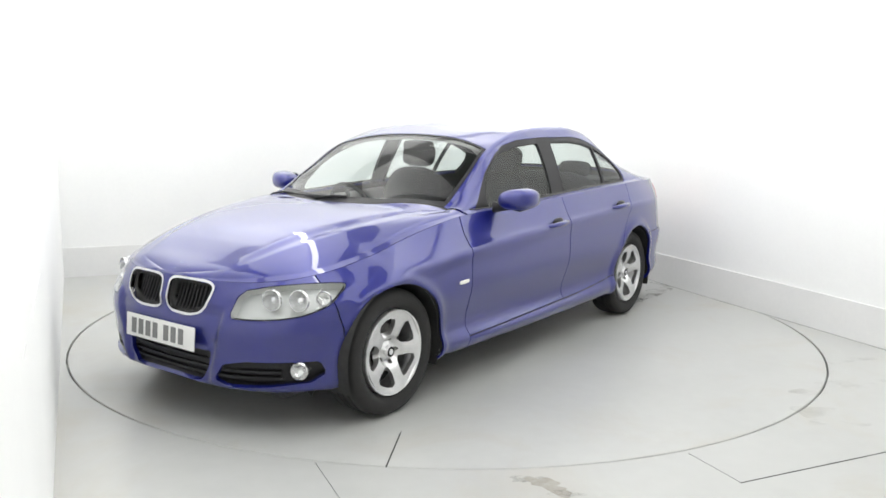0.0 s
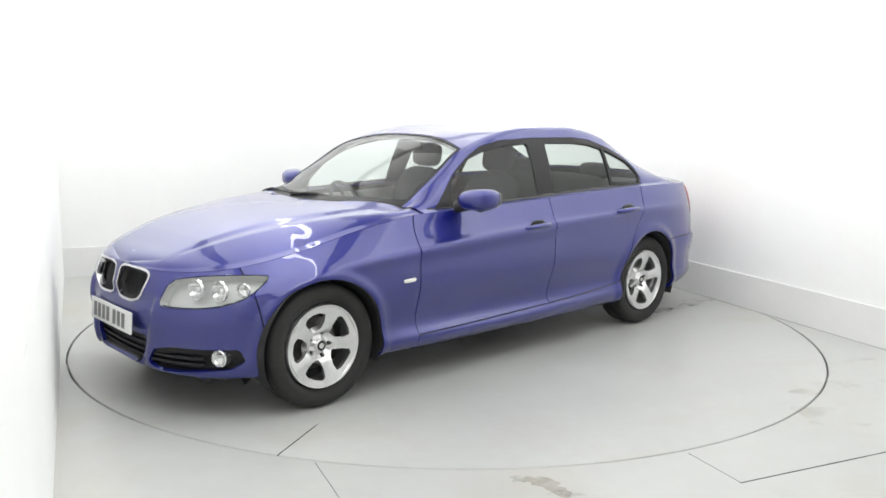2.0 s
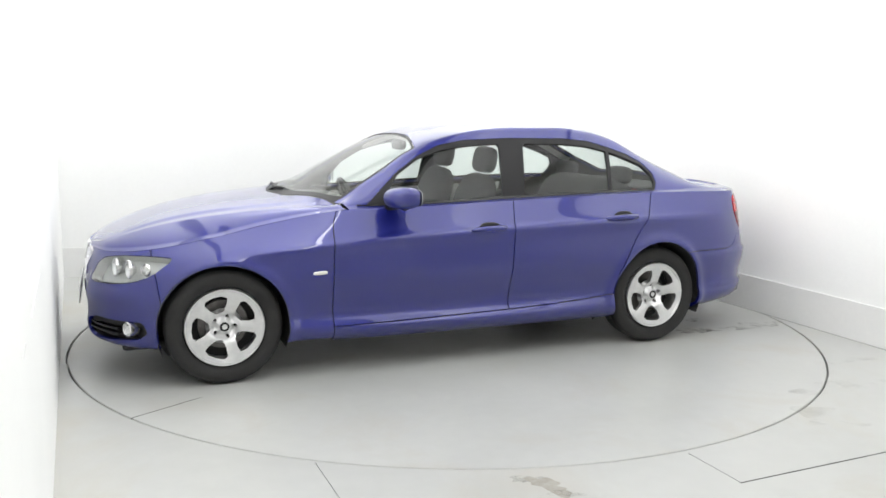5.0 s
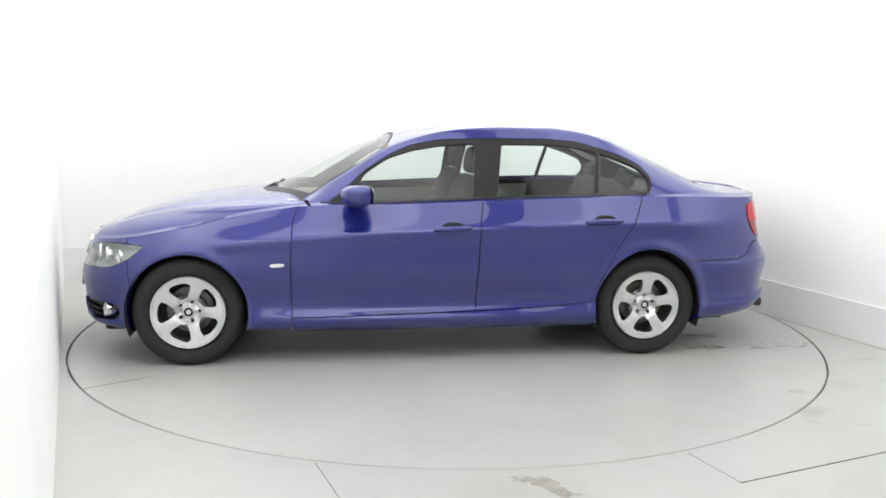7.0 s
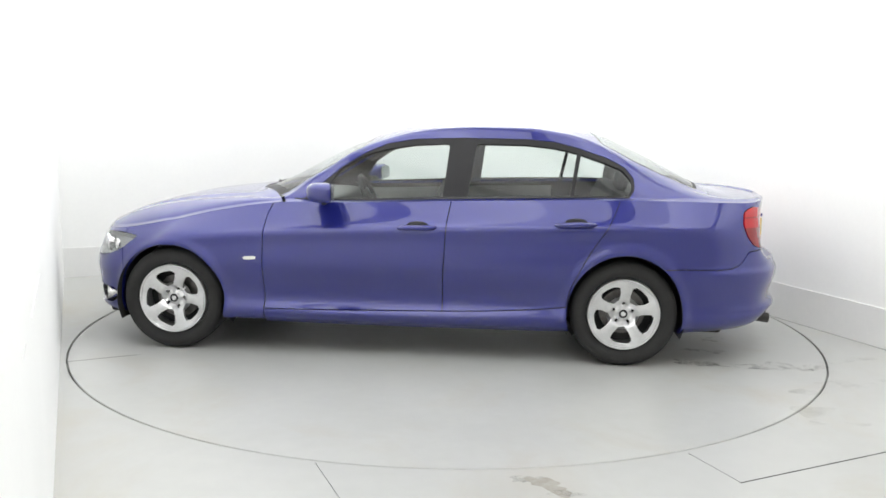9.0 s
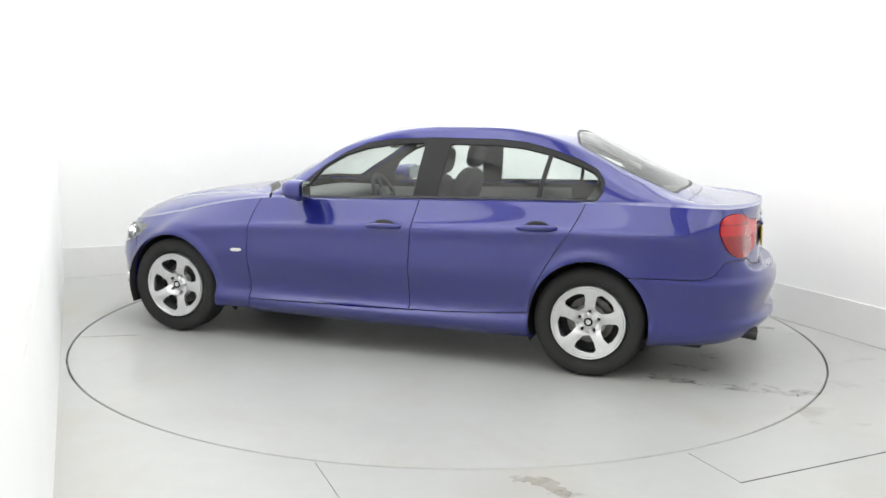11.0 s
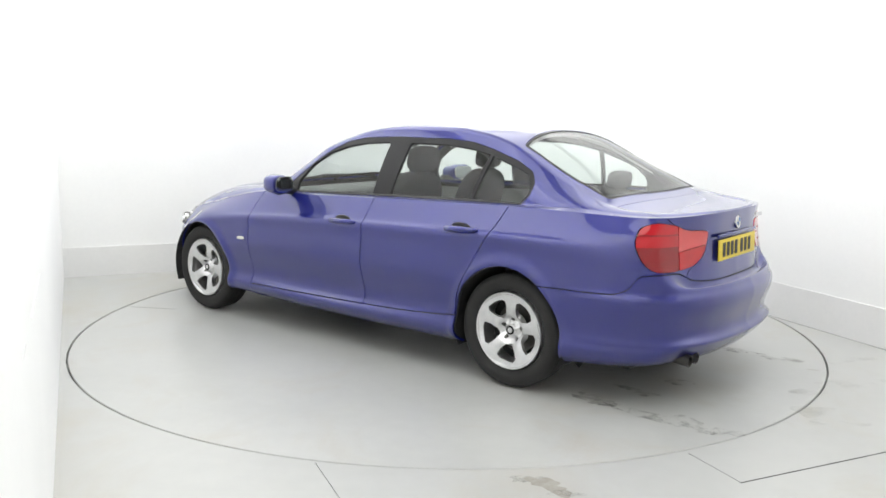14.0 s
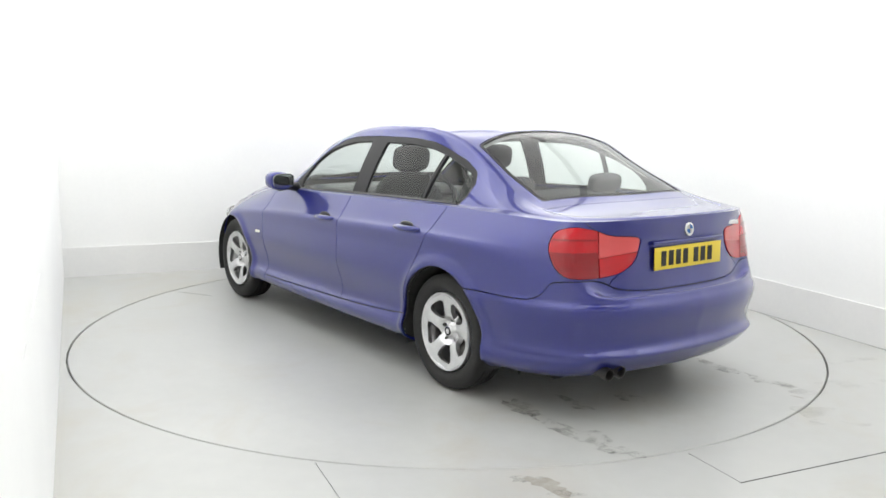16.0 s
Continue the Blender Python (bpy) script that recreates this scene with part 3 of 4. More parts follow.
# front bumper, with the openings for grille, intakes and lamps
panel("front_bumper", [cuts(front_skin, before(*SEAM_BUMPER_F), arch, outside(head_zone), hole(KIDNEY, .012), hole(INTAKE, .01), hole(SIDEIN, .01))], PAINT, car, 0.02, (1, -1))
for side in (1, -1):
    m_ = (side,)
    panel("front_wing", [cuts(LOW, before(*SEAM_BUMPER_F, -1), before(*SEAM_DOOR_F), arch, outside(head_zone), lambda V, A: V[:, 2] - 0.215)], PAINT, car, 0.012, m_)
    panel("front_door", [cuts(LOW, before(*SEAM_DOOR_F, -1), before(*SEAM_B), over(*SEAM_SILL))], PAINT, car, 0.014, m_)
    panel("rear_door", [cuts(LOW, before(*SEAM_B, -1), before(*SEAM_REAR), over(*SEAM_SILL), arch)], PAINT, car, 0.014, m_)
    panel("side_sill", [cuts(LOW, over(*SEAM_SILL, -1), before(*SEAM_DOOR_F, -1), lambda V, A: V[:, 0] + 1.2, arch)], PAINT, car, 0.012, m_)
    lid_edge = lambda V, A: np.where(V[:, 0] < -1.95, V[:, 1] - pchip(*SEAM_LID, V[:, 2]), 0.5) - G
    quarter = cuts(LOW, before(*SEAM_REAR, -1), over(*SEAM_BUMPER_R), arch, lid_edge, outside(tail_zone))
    panel("rear_quarter", [cuts(quarter, lambda V, A: V[:, 2] - 0.2)], PAINT, car, 0.012, m_)
panel("rear_bumper", [cuts(LOW, lambda V, A: -1.5 - V[:, 0], over(*SEAM_BUMPER_R, -1), arch, outside(tail_zone))], PAINT, car, 0.02, (1, -1))
COWL = ((0, .3, .5, .62, .8), (.985, .93, .83, .745, .66))


def cowl(V, A):
    return V[:, 0] - pchip(*COWL, np.abs(V[:, 1]))


panel("bonnet", [cuts(TOP, lambda V, A: cowl(V, A) - 0.02, lambda V, A: V[:, 0] - 0.6, lambda V, A: A[:, 1] - 0.08)], PAINT, car, 0.02, (1, -1))
lid_low = cuts(LOW, lambda V, A: -1.95 - V[:, 0], over(*SEAM_BUMPER_R, 1), lambda V, A: pchip(*SEAM_LID, V[:, 2]) - V[:, 1] - G, outside(tail_zone))
lid_top = cuts(TOP, lambda V, A: -1.88 - 0.05 * (1 - (V[:, 1] / .6) ** 2) - V[:, 0], lambda V, A: A[:, 1] - 0.0, lambda V, A: np.where(V[:, 0] > -2.19, .62 - V[:, 1], .7 - V[:, 1]))
panel("boot_lid", [lid_low, lid_top], PAINT, car, 0.012, (1, -1))

DLO_F = [(.43, .925), (.43, 1.02), (.35, 1.133), (.212, 1.215), (.075, 1.258), (-.096, 1.287), (-.318, 1.300), (-.285, .94)]
DLO_R = [(-.43, .94), (-.482, 1.300), (-.78, 1.298), (-.952, 1.282), (-1.091, 1.252), (-1.245, 1.203), (-1.358, 1.158), (-1.403, 1.10), (-1.403, 1.05), (-1.36, .985)]
DLO = [(.60, .925), (.53, .985), (.35, 1.143), (.212, 1.231), (.075, 1.291), (-.096, 1.322), (-.38, 1.334), (-.78, 1.333), (-.952, 1.318), (-1.091, 1.284), (-1.265, 1.228), (-1.375, 1.172), (-1.422, 1.11), (-1.422, 1.05), (-1.375, .97)]


def screen_zone(V, A):
    top = pchip((0, .3, .57, .8), (.145, .165, .215, .25), np.abs(V[:, 1]))
    edge = (A[:, 1] - 2.04) * 0.5
    return np.where(V[:, 0] > -.4, np.minimum(np.minimum(V[:, 0] - top, -cowl(V, A) - 0.0), edge), -0.5)


def rear_zone(V, A):
    y = np.abs(V[:, 1])
    return np.where(V[:, 0] < -.6, np.minimum(np.minimum(-1.165 - 0.07 * (y / .5) ** 2 - V[:, 0], V[:, 0] + 1.865 - 0.07 * (y / .6) ** 2), (A[:, 1] - 2.09) * 0.5), -0.5)


def dlo_zone(V, A):
    return np.where((A[:, 1] < 2.0), np.minimum(sd_poly(V[:, 0], V[:, 2], DLO), (A[:, 1] - 0.8) * 0.034), -0.5)


cabin = cuts(TOP, lambda V, A: -(cowl(V, A)), lambda V, A: V[:, 0] + 1.97)
panel("roof", [cuts(cabin, outside(screen_zone, 0.003), outside(rear_zone, 0.003), outside(dlo_zone, -0.001), lambda V, A: np.maximum(V[:, 0] + 1.88 + 0.05 * (1 - (V[:, 1] / .6) ** 2), V[:, 1] - .62) - G)], PAINT, car, 0.012, (1, -1))
tails = cuts(TOP, lambda V, A: -1.97 - V[:, 0], lambda V, A: np.where(V[:, 0] > -2.19, V[:, 1] - .62, V[:, 1] - .7) - G)
for side in (1, -1):
    panel("rear_shoulder", [tails], PAINT, car, 0.012, (side,))
panel("windscreen", [cuts(TOP, inside(screen_zone, 0.0), lambda V, A: V[:, 1] + 1)], GLASS, car, 0.004, (1, -1), "clear laminated windscreen", lift=-0.004).visible_shadow = False
panel("rear_window", [cuts(TOP, inside(rear_zone, 0.0))], GLASS, car, 0.004, (1, -1), "clear rear window", lift=-0.004).visible_shadow = False
panel("windscreen_seal", [cuts(TOP, inside(screen_zone, 0.0005), lambda V, A: .013 - screen_zone(V, A))], BLACK, car, 0.008, (1, -1), "black seal round the windscreen", lift=-0.001)
panel("rear_window_seal", [cuts(TOP, inside(rear_zone, 0.0005), lambda V, A: .013 - rear_zone(V, A))], BLACK, car, 0.008, (1, -1), "black seal round the rear window", lift=-0.001)
for side in (1, -1):
    m_ = (side,)
    f_in = lambda V, A: np.where(A[:, 1] < 2.0, np.maximum(sd_poly(V[:, 0], V[:, 2], DLO_F), sd_poly(V[:, 0], V[:, 2], DLO_R)), -0.5)
    panel("window_surround", [cuts(TOP, inside(dlo_zone, 0.001), outside(f_in, 0.0))], BLACK, car, 0.02, m_, "black window frame with door pillars", lift=-0.003)
    wf = panel("front_door_window", [cuts(TOP, lambda V, A: np.where(A[:, 1] < 2.0, sd_poly(V[:, 0], V[:, 2], DLO_F), -0.5))], GLASS, car, 0.004, m_, "clear side window", lift=-0.010)
    wr = panel("rear_door_window", [cuts(TOP, lambda V, A: np.where(A[:, 1] < 2.0, sd_poly(V[:, 0], V[:, 2], DLO_R), -0.5))], GLASS, car, 0.004, m_, "clear side window", lift=-0.010)
    wf.visible_shadow = wr.visible_shadow = False

# dark inner shell behind all seams
inner_low = cuts(shift(LOW, -0.022), arch)
inner_top = cuts(TOP, lambda V, A: -np.maximum(np.maximum(screen_zone(V, A), rear_zone(V, A)), np.where(A[:, 1] < 2.0, sd_poly(V[:, 0], V[:, 2], DLO) - 0.012, -.5)))
panel("body_shell", [cuts(inner_low, lambda V, A: V[:, 2] - pchip((0, 1.55, 1.75, 2.6), (.21, .21, .31, .31), np.abs(V[:, 0])), hole(KIDNEY, -.02), hole(INTAKE, -.02), hole(SIDEIN, -.02), lambda V, A: -head_zone(V, A) + .0, lambda V, A: -tail_zone(V, A)), cuts(shift(inner_top, -0.022), lambda V, A: V[:, 0] + 2.2, lambda V, A: 1.95 - V[:, 0])], INNER, car, 0.0, (1, -1), "black inner body shell")
bm = bmesh.new()
box(bm, -2.0, 1.9, -0.62, 0.62, 0.17, 0.22, 0.02)
box(bm, -1.0, 1.0, -0.74, 0.74, 0.195, 0.24, 0.02)
part("underbody", bm, INNER, car, "black underbody tray")
for xc, r in ((1.38, 0.352), (-1.38, 0.356)):
    for side in (1, -1):
        bm = lathe([(r, 0.86 * side), (r, 0.55 * side), (0.05, 0.54 * side)], 48)
        for v in bm.verts:
            v.co.x += xc
            v.co.z += 0.318
        bmesh.ops.delete(bm, geom=[f for f in bm.faces if f.calc_center_median().z < 0.2], context="FACES")
        part("wheel_arch_liner", bm, INNER, car)

# ---------------------------------------------------------------- wheels
TYRE = [(.215, .045), (.218, .075), (.235, .092), (.262, .100), (.288, .098), (.304, .088), (.313, .072), (.3155, .05), (.3155, .038), (.307, .036), (.307, .030), (.316, .028),
        (.316, .005), (.308, .003), (.308, -.003), (.316, -.005), (.316, -.028), (.307, -.030), (.307, -.036), (.3155, -.038), (.313, -.072), (.304, -.088), (.262, -.1), (.215, -.07)]


def spoke_face():
    """The dished alloy face with five slanted openings."""
    rr, aa = np.linspace(0.0315, 0.2, 46), np.linspace(0, 2 * np.pi, 181)
    R, T = np.meshgrid(rr, aa, indexing="ij")
    dish = 0.060 + 0.030 * np.clip((R - 0.05) / 0.15, 0, 1) ** 0.8 - 0.022 * np.exp(-((R - 0.055) / 0.02) ** 2)
    ph = (T / (2 * np.pi) * 5) % 1
    dish = dish + 0.006 * np.cos((ph - 0.5 - 0.1 * (R - .12) / .08) * 2 * np.pi)
    P = np.stack([R * np.cos(T), dish, R * np.sin(T)], -1)
    sheet = lattice(P, np.stack([R, T, R * 0], -1))
    if np.mean(sheet[1][:, 1]) < 0:
        sheet = (sheet[0], -sheet[1], sheet[2], [q[::-1] for q in sheet[3]])

    def openings(V, A):
        r = np.hypot(V[:, 0], V[:, 2])
        a = np.degrees(np.arctan2(V[:, 2], V[:, 0]))
        best = np.full(len(V), -1.0)
        for k in range(5):
            d = (a - 72 * k + 180) % 360 - 180
            px, py = r * np.cos(np.radians(d)), r * np.sin(np.radians(d))
            best = np.maximum(best, sd_poly(px, py, [(.080, -.012), (.088, .020), (.122, .050), (.148, .060), (.165, .036), (.171, -.008), (.167, -.045), (.150, -.056), (.112, -.038)]) + 0.004)
        return -best

    def bolts(V, A):
        best = np.full(len(V), 1.0)
        for k in range(5):
            c, s = 0.058 * math.cos(radians(72 * k + 36)), 0.058 * math.sin(radians(72 * k + 36))
            best = np.minimum(best, np.hypot(V[:, 0] - c, V[:, 2] - s) - 0.0105)
        return best
    return cuts(sheet, openings, bolts)


SPOKES = spoke_face()


def wheel(x, side, turn):
    w = new("wheel")
    w.parent = car
    w.matrix_basis = pose(x, 0.752 * side, 0.318, 0, 0, 0 if side > 0 else 180) @ pose(0, 0, 0, 0, turn, 0)
    part("tyre", lathe(TYRE, 72, closed=True), RUBBER, w, "black rubber tyre")
    part("rim", lathe([(.196, .082), (.203, .092), (.211, .094), (.214, .088), (.213, .06), (.205, .05), (.195, .0), (.19, -.06), (.2, -.085), (.213, -.09)], 72), ALLOY, w, "silver alloy rim barrel")
    panel("spokes", [SPOKES], ALLOY, w, 0.03, (1,), "five-spoke silver alloy face")
    part("centre_cap", lathe([(.0, .070), (.026, .069), (.031, .064), (.034, .05)], 32), ALLOY, w, "round centre cap")
    part("roundel_ring", lathe([(.0, .0712), (.025, .0708), (.027, .067)], 32), GLOSSBLACK, w)
    part("roundel", lathe([(.0, .0725), (.014, .0722), (.015, .070)], 32), ALLOY, w)
    part("brake_disc", lathe([(.0, .03), (.07, .03), (.075, -.005), (.135, -.005), (.137, -.02), (.0, -.02)], 48), STEEL, w, "grey brake disc")
    part("backing", lathe([(.0, -.03), (.192, -.04)], 32), INNER, w)
    for k in range(5):
        c, s = 0.058 * math.cos(radians(72 * k + 36)), 0.058 * math.sin(radians(72 * k + 36))
        bm = lathe([(.0, .036), (.008, .035), (.0095, .02)], 6)
        for v in bm.verts:
            v.co.x, v.co.z = v.co.x + c, v.co.z + s
        part("wheel_bolt", bm, BLACK, w)
    return w


for x, side, turn in ((1.38, 1, 0), (-1.38, 1, 15), (1.38, -1, 20), (-1.38, -1, 50)):
    wheel(x, side, turn)

# ---------------------------------------------------------------- lamps, grille and trim


def sub(name, parent, m=None, label=""):
    ob = new(name)
    ob.parent = parent
    if m is not None:
        ob.matrix_basis = m
    return tagged(ob, label) if label else ob


def aim(at, to):
    """A pose at a point whose y axis looks along a direction."""
    return Matrix.Translation(at) @ Vector(to).to_track_quat("Y", "Z").to_matrix().to_4x4()


def placed(bm, m):
    bmesh.ops.transform(bm, matrix=m, verts=bm.verts)
    return bm


def mirror_y(bm, side):
    if side < 0:
        for v in bm.verts:
            v.co.y = -v.co.y
        bmesh.ops.reverse_faces(bm, faces=bm.faces)
    return bm


def tube(points, r, n=8):
    """A round bar along points."""
    bm = bmesh.new()
    pts = [Vector(p) for p in points]
    rings = []
    for i, p in enumerate(pts):
        d = (pts[min(i + 1, len(pts) - 1)] - pts[max(i - 1, 0)]).normalized()
        u = d.orthogonal().normalized()
        w = d.cross(u)
        rr = r[i] if isinstance(r, (list, tuple)) else r
        rings.append([bm.verts.new(p + (u * math.cos(2 * math.pi * k / n) + w * math.sin(2 * math.pi * k / n)) * rr) for k in range(n)])
    for a, b in zip(rings, rings[1:]):
        e = min(range(n), key=lambda j: (b[j].co - a[0].co).length)
        for k in range(n):
            bm.faces.new((a[k], a[(k + 1) % n], b[(k + 1 + e) % n], b[(k + e) % n]))
    bm.faces.new(rings[0][::-1])
    bm.faces.new(rings[-1])
    bmesh.ops.recalc_face_normals(bm, faces=bm.faces)
    return bm


def blob(cx, cy, cz, rx, ry, rz, e1=0.7, e2=0.7, n=28, m=20):
    """A rounded box (superellipsoid)."""
    bm = bmesh.new()
    pw = lambda v, e: math.copysign(abs(v) ** e, v)
    rows = []
    for i in range(m + 1):
        b = -math.pi / 2 + math.pi * i / m
        rows.append([bm.verts.new((cx + rx * pw(math.cos(b), e1) * pw(math.cos(2 * math.pi * k / n), e2), cy + ry * pw(math.cos(b), e1) * pw(math.sin(2 * math.pi * k / n), e2), cz + rz * pw(math.sin(b), e1))) for k in range(n)])
    for a, b in zip(rows, rows[1:]):
        for k in range(n):
            bm.faces.new((a[k], a[(k + 1) % n], b[(k + 1) % n], b[k]))
    bmesh.ops.remove_doubles(bm, verts=bm.verts, dist=1e-5)
    return bm


lamp_skin = cuts(front_skin, inside(head_zone, 0.0012))
for side in (1, -1):
    lamp = sub("headlamp", car, label="clear headlamp with twin round reflectors")
    panel("lens", [lamp_skin], LENS, lamp, 0.006, (side,), lift=0.002).visible_shadow = False
    panel("housing", [shift(lamp_skin, -0.06)], LAMPGREY, lamp, -0.056, (side,), "grey lamp housing")
    for y, x, r in ((.565, 1.925, .046), (.672, 1.86, .046)):
        m = aim((x - 0.015, y * side, .632), (1, 0.22 * side, 0.03))
        part("reflector", placed(lathe([(r + .006, .0), (r + .004, .012), (r, .012), (r * .8, -.012), (r * .45, -.03), (.0, -.034)], 32), m), REFLECTOR, lamp, "round chrome reflector")
        part("bulb_lens", placed(blob(0, -.012, 0, r * .42, .016, r * .42, 1, 1, 16, 10), m), CHROME, lamp)
    # indicator towards the outer end
    m = aim((1.765, .745 * side, .638), (1, 0.7 * side, 0))
    part("indicator_reflector", placed(lathe([(.036, .0), (.034, .01), (.028, -.008), (.0, -.02)], 24), m), REFLECTOR, lamp)

    grille = sub("kidney_grille", car, label="kidney-shaped grille with a chrome frame")
    ring = cuts(front_skin, lambda V, A: yz(V, A, KIDNEY) + .0125, lambda V, A: -(yz(V, A, KIDNEY) + .001))
    panel("frame", [ring], CHROME, grille, 0.03, (side,), "chrome frame", lift=0.007)
    panel("backing", [shift(cuts(front_skin, lambda V, A: yz(V, A, KIDNEY) + .035), -0.05)], INNER, grille, 0.0, (side,))
    for k in range(10):
        y = .058 + k * .0245
        top, bot = (.668 + min(k, 3) * .004), (.555 if k < 6 else .555 + (k - 5) * .012)
        xf = float(pchip((0, .2, .36), (2.058, 2.052, 2.005), y)) - 0.03
        bm = bmesh.new()
        box(bm, xf - .03, xf + .016, y - .004, y + .004, bot, top, 0.002)
        for v in bm.verts:
            v.co.x -= (v.co.z - .6) * .45
        part("slat", mirror_y(bm, side), BLACK, grille)

    intake = sub("side_intake", car, label="black side air intake with a fog lamp")
    panel("backing", [shift(cuts(front_skin, lambda V, A: yz(V, A, SIDEIN) + .012), -0.045)], BLACK, intake, -0.04, (side,))
    for z in (.275, .305):
        panel("slat", [shift(cuts(front_skin, lambda V, A: yz(V, A, SIDEIN) + .008, lambda V, A: V[:, 2] - z + .006, lambda V, A: z + .006 - V[:, 2], lambda V, A: .635 - V[:, 1]), -0.012)], BLACK, intake, 0.03, (side,))
    m = aim((1.872, .688 * side, .312), (1, 0.5 * side, 0))
    part("fog_lamp", placed(lathe([(.043, -.05), (.043, .0), (.038, .005), (.034, -.004), (.02, -.02), (.0, -.024)], 32), m), REFLECTOR, intake, "round fog lamp")
    part("fog_lens", placed(lathe([(.0, .008), (.022, .006), (.036, .001)], 32), m), LENS, intake).visible_shadow = False

    tail = sub("tail_lamp", car, label="red wrap-around tail lamp")
    zone = cuts(LOW, lambda V, A: -1.9 - V[:, 0], inside(tail_zone, 0.0012))
    outer_z = cuts(zone, lambda V, A: V[:, 1] - .560)
    panel("lens_upper", [cuts(outer_z, lambda V, A: V[:, 2] - .836)], RED, tail, 0.02, (side,), lift=0.004)
    panel("lens_lower", [cuts(outer_z, lambda V, A: .835 - V[:, 2])], REDDARK, tail, 0.02, (side,), lift=0.004)
    inner_z = cuts(zone, lambda V, A: .554 - V[:, 1])
    panel("reversing_lens", [cuts(inner_z, lambda V, A: V[:, 2] - .842 + (V[:, 1] - .3) * .12)], REDLIGHT, tail, 0.02, (side,), "pale red reversing lens", lift=0.004)
    panel("lens_inner", [cuts(inner_z, lambda V, A: .839 - (V[:, 1] - .3) * .12 - V[:, 2])], RED, tail, 0.02, (side,), lift=0.004)
    for z in (.768, .836, .898):
        panel("lens_rib", [cuts(outer_z, lambda V, A: V[:, 2] - z + .004, lambda V, A: z + .004 - V[:, 2])], REDDARK, tail, 0.004, (side,), lift=0.0065)
    panel("lamp_backing", [shift(zone, -0.010)], RED, tail, 0.0, (side,))

    # door mirror
    mir = sub("door_mirror", car, label="blue door mirror on a black foot")
    bm = blob(.420, .938, 1.008, .095, .102, .061, .75, .8)
    for v in bm.verts:
        if v.co.x < .375:
            v.co.x = .375 + (v.co.x - .375) * .25
        v.co.x -= (v.co.y - .87) * .22
        v.co.z += (v.co.y - .95) * .10 if v.co.z > 1.0 else (v.co.y - .95) * .02
    part("housing", mirror_y(bm, side), PAINT, mir)
    bm = blob(.354, .938, 1.009, .006, .088, .050, .6, .6)
    for v in bm.verts:
        v.co.x -= (v.co.y - .87) * .22
    part("mirror_glass", mirror_y(bm, side), MIRROR, mir, "mirror glass")
    part("foot", mirror_y(tube([(.44, .79, .955), (.42, .83, .957), (.40, .88, .965), (.395, .92, .972)], [.034, .027, .024, .02], 10), side), BLACK, mir, "black mirror foot")
    bm = tube([(.40, .86, .957), (.395, .94, .956), (.385, 1.0, .966)], [.012, .022, .012], 8)
    part("lower_cover", mirror_y(bm, side), BLACK, mir)

    for name, x0, z0, yy in (("front_door_handle", -.149, .812, .897), ("rear_door_handle", -1.075, .852, .893)):
        han = sub(name, car, label="blue door handle over a recess")
        bm = tube([(x0 + .115, yy - .012, z0 - .010), (x0 + .09, yy + .012, z0 - .004), (x0 + .03, yy + .026, z0), (x0 - .04, yy + .026, z0 + .002), (x0 - .095, yy + .012, z0 + .002), (x0 - .115, yy - .012, z0 + .002)], [.009, .014, .017, .017, .015, .009], 10)
        part("pull", mirror_y(bm, side), PAINT, han)
        # the hollow's shade is a black blob on the skin, not a real dent
        bm = blob(x0 - .005, yy - .004, z0 + .008, .066, .010, .028, .9, .9, 24, 12)
        part("recess", mirror_y(bm, side), BLACK, han, "black blob for the shade in the finger hollow")
    part("side_marker", mirror_y(placed(blob(0, 0, 0, .040, .005, .010, .5, .6), pose(.868, .900, .600, 0, 3, -3)), side), AMBER, car, "clear side marker lamp")

    # bar between the rear door's window and its fixed pane, and the belt strip
    bar = lambda V: V[:, 0] - pchip((.97, 1.27), (-1.045, -1.10), V[:, 2])
    panel("window_divider", [cuts(TOP, inside(dlo_zone, 0.004), lambda V, A: .012 - bar(V), lambda V, A: bar(V) + .012)], BLACK, car, 0.02, (side,), lift=-0.002)
    belt = cuts(TOP, lambda V, A: .62 - V[:, 0], lambda V, A: V[:, 0] + 1.37, lambda V, A: 1.03 - A[:, 1], lambda V, A: A[:, 1] - .82)
    panel("belt_strip", [belt], GLOSSBLACK, car, 0.01, (side,), "black belt strip under the windows", lift=0.003)

    # wheel-arch lip and door cards inside
    card = cuts(shift(LOW, -0.075), lambda V, A: .66 - V[:, 0], lambda V, A: V[:, 0] + 0.98, lambda V, A: V[:, 2] - .3, arch)
    panel("door_card", [(card[0], -card[1], card[2], [q[::-1] for q in card[3]])], CARD, car, 0.0, (side,), "grey inner door trim")

panel("lower_grille", [shift(cuts(front_skin, lambda V, A: yz(V, A, [(-.05, .372)] + INTAKE[1:-1] + [(-.05, .232)]) + .012), -0.04)], BLACK, car, -0.035, (1, -1), "black lower grille")
for z in (.265, .3, .335):
    panel("grille_bar", [shift(cuts(front_skin, lambda V, A: yz(V, A, [(-.05, .372)] + INTAKE[1:-1] + [(-.05, .232)]) + .008, lambda V, A: V[:, 2] - z + .005, lambda V, A: z + .005 - V[:, 2]), -0.02)], BLACK, car, 0.02, (1, -1))
lining = cuts(shift(TOP, -0.035), lambda V, A: A[:, 1] - 1.9, lambda V, A: -screen_zone(V, A), lambda V, A: -rear_zone(V, A), lambda V, A: .2 - V[:, 0], lambda V, A: V[:, 0] + 1.5)
panel("headliner", [(lining[0], -lining[1], lining[2], [q[::-1] for q in lining[3]])], LINING, car, 0.0, (1, -1), "pale grey headlining")


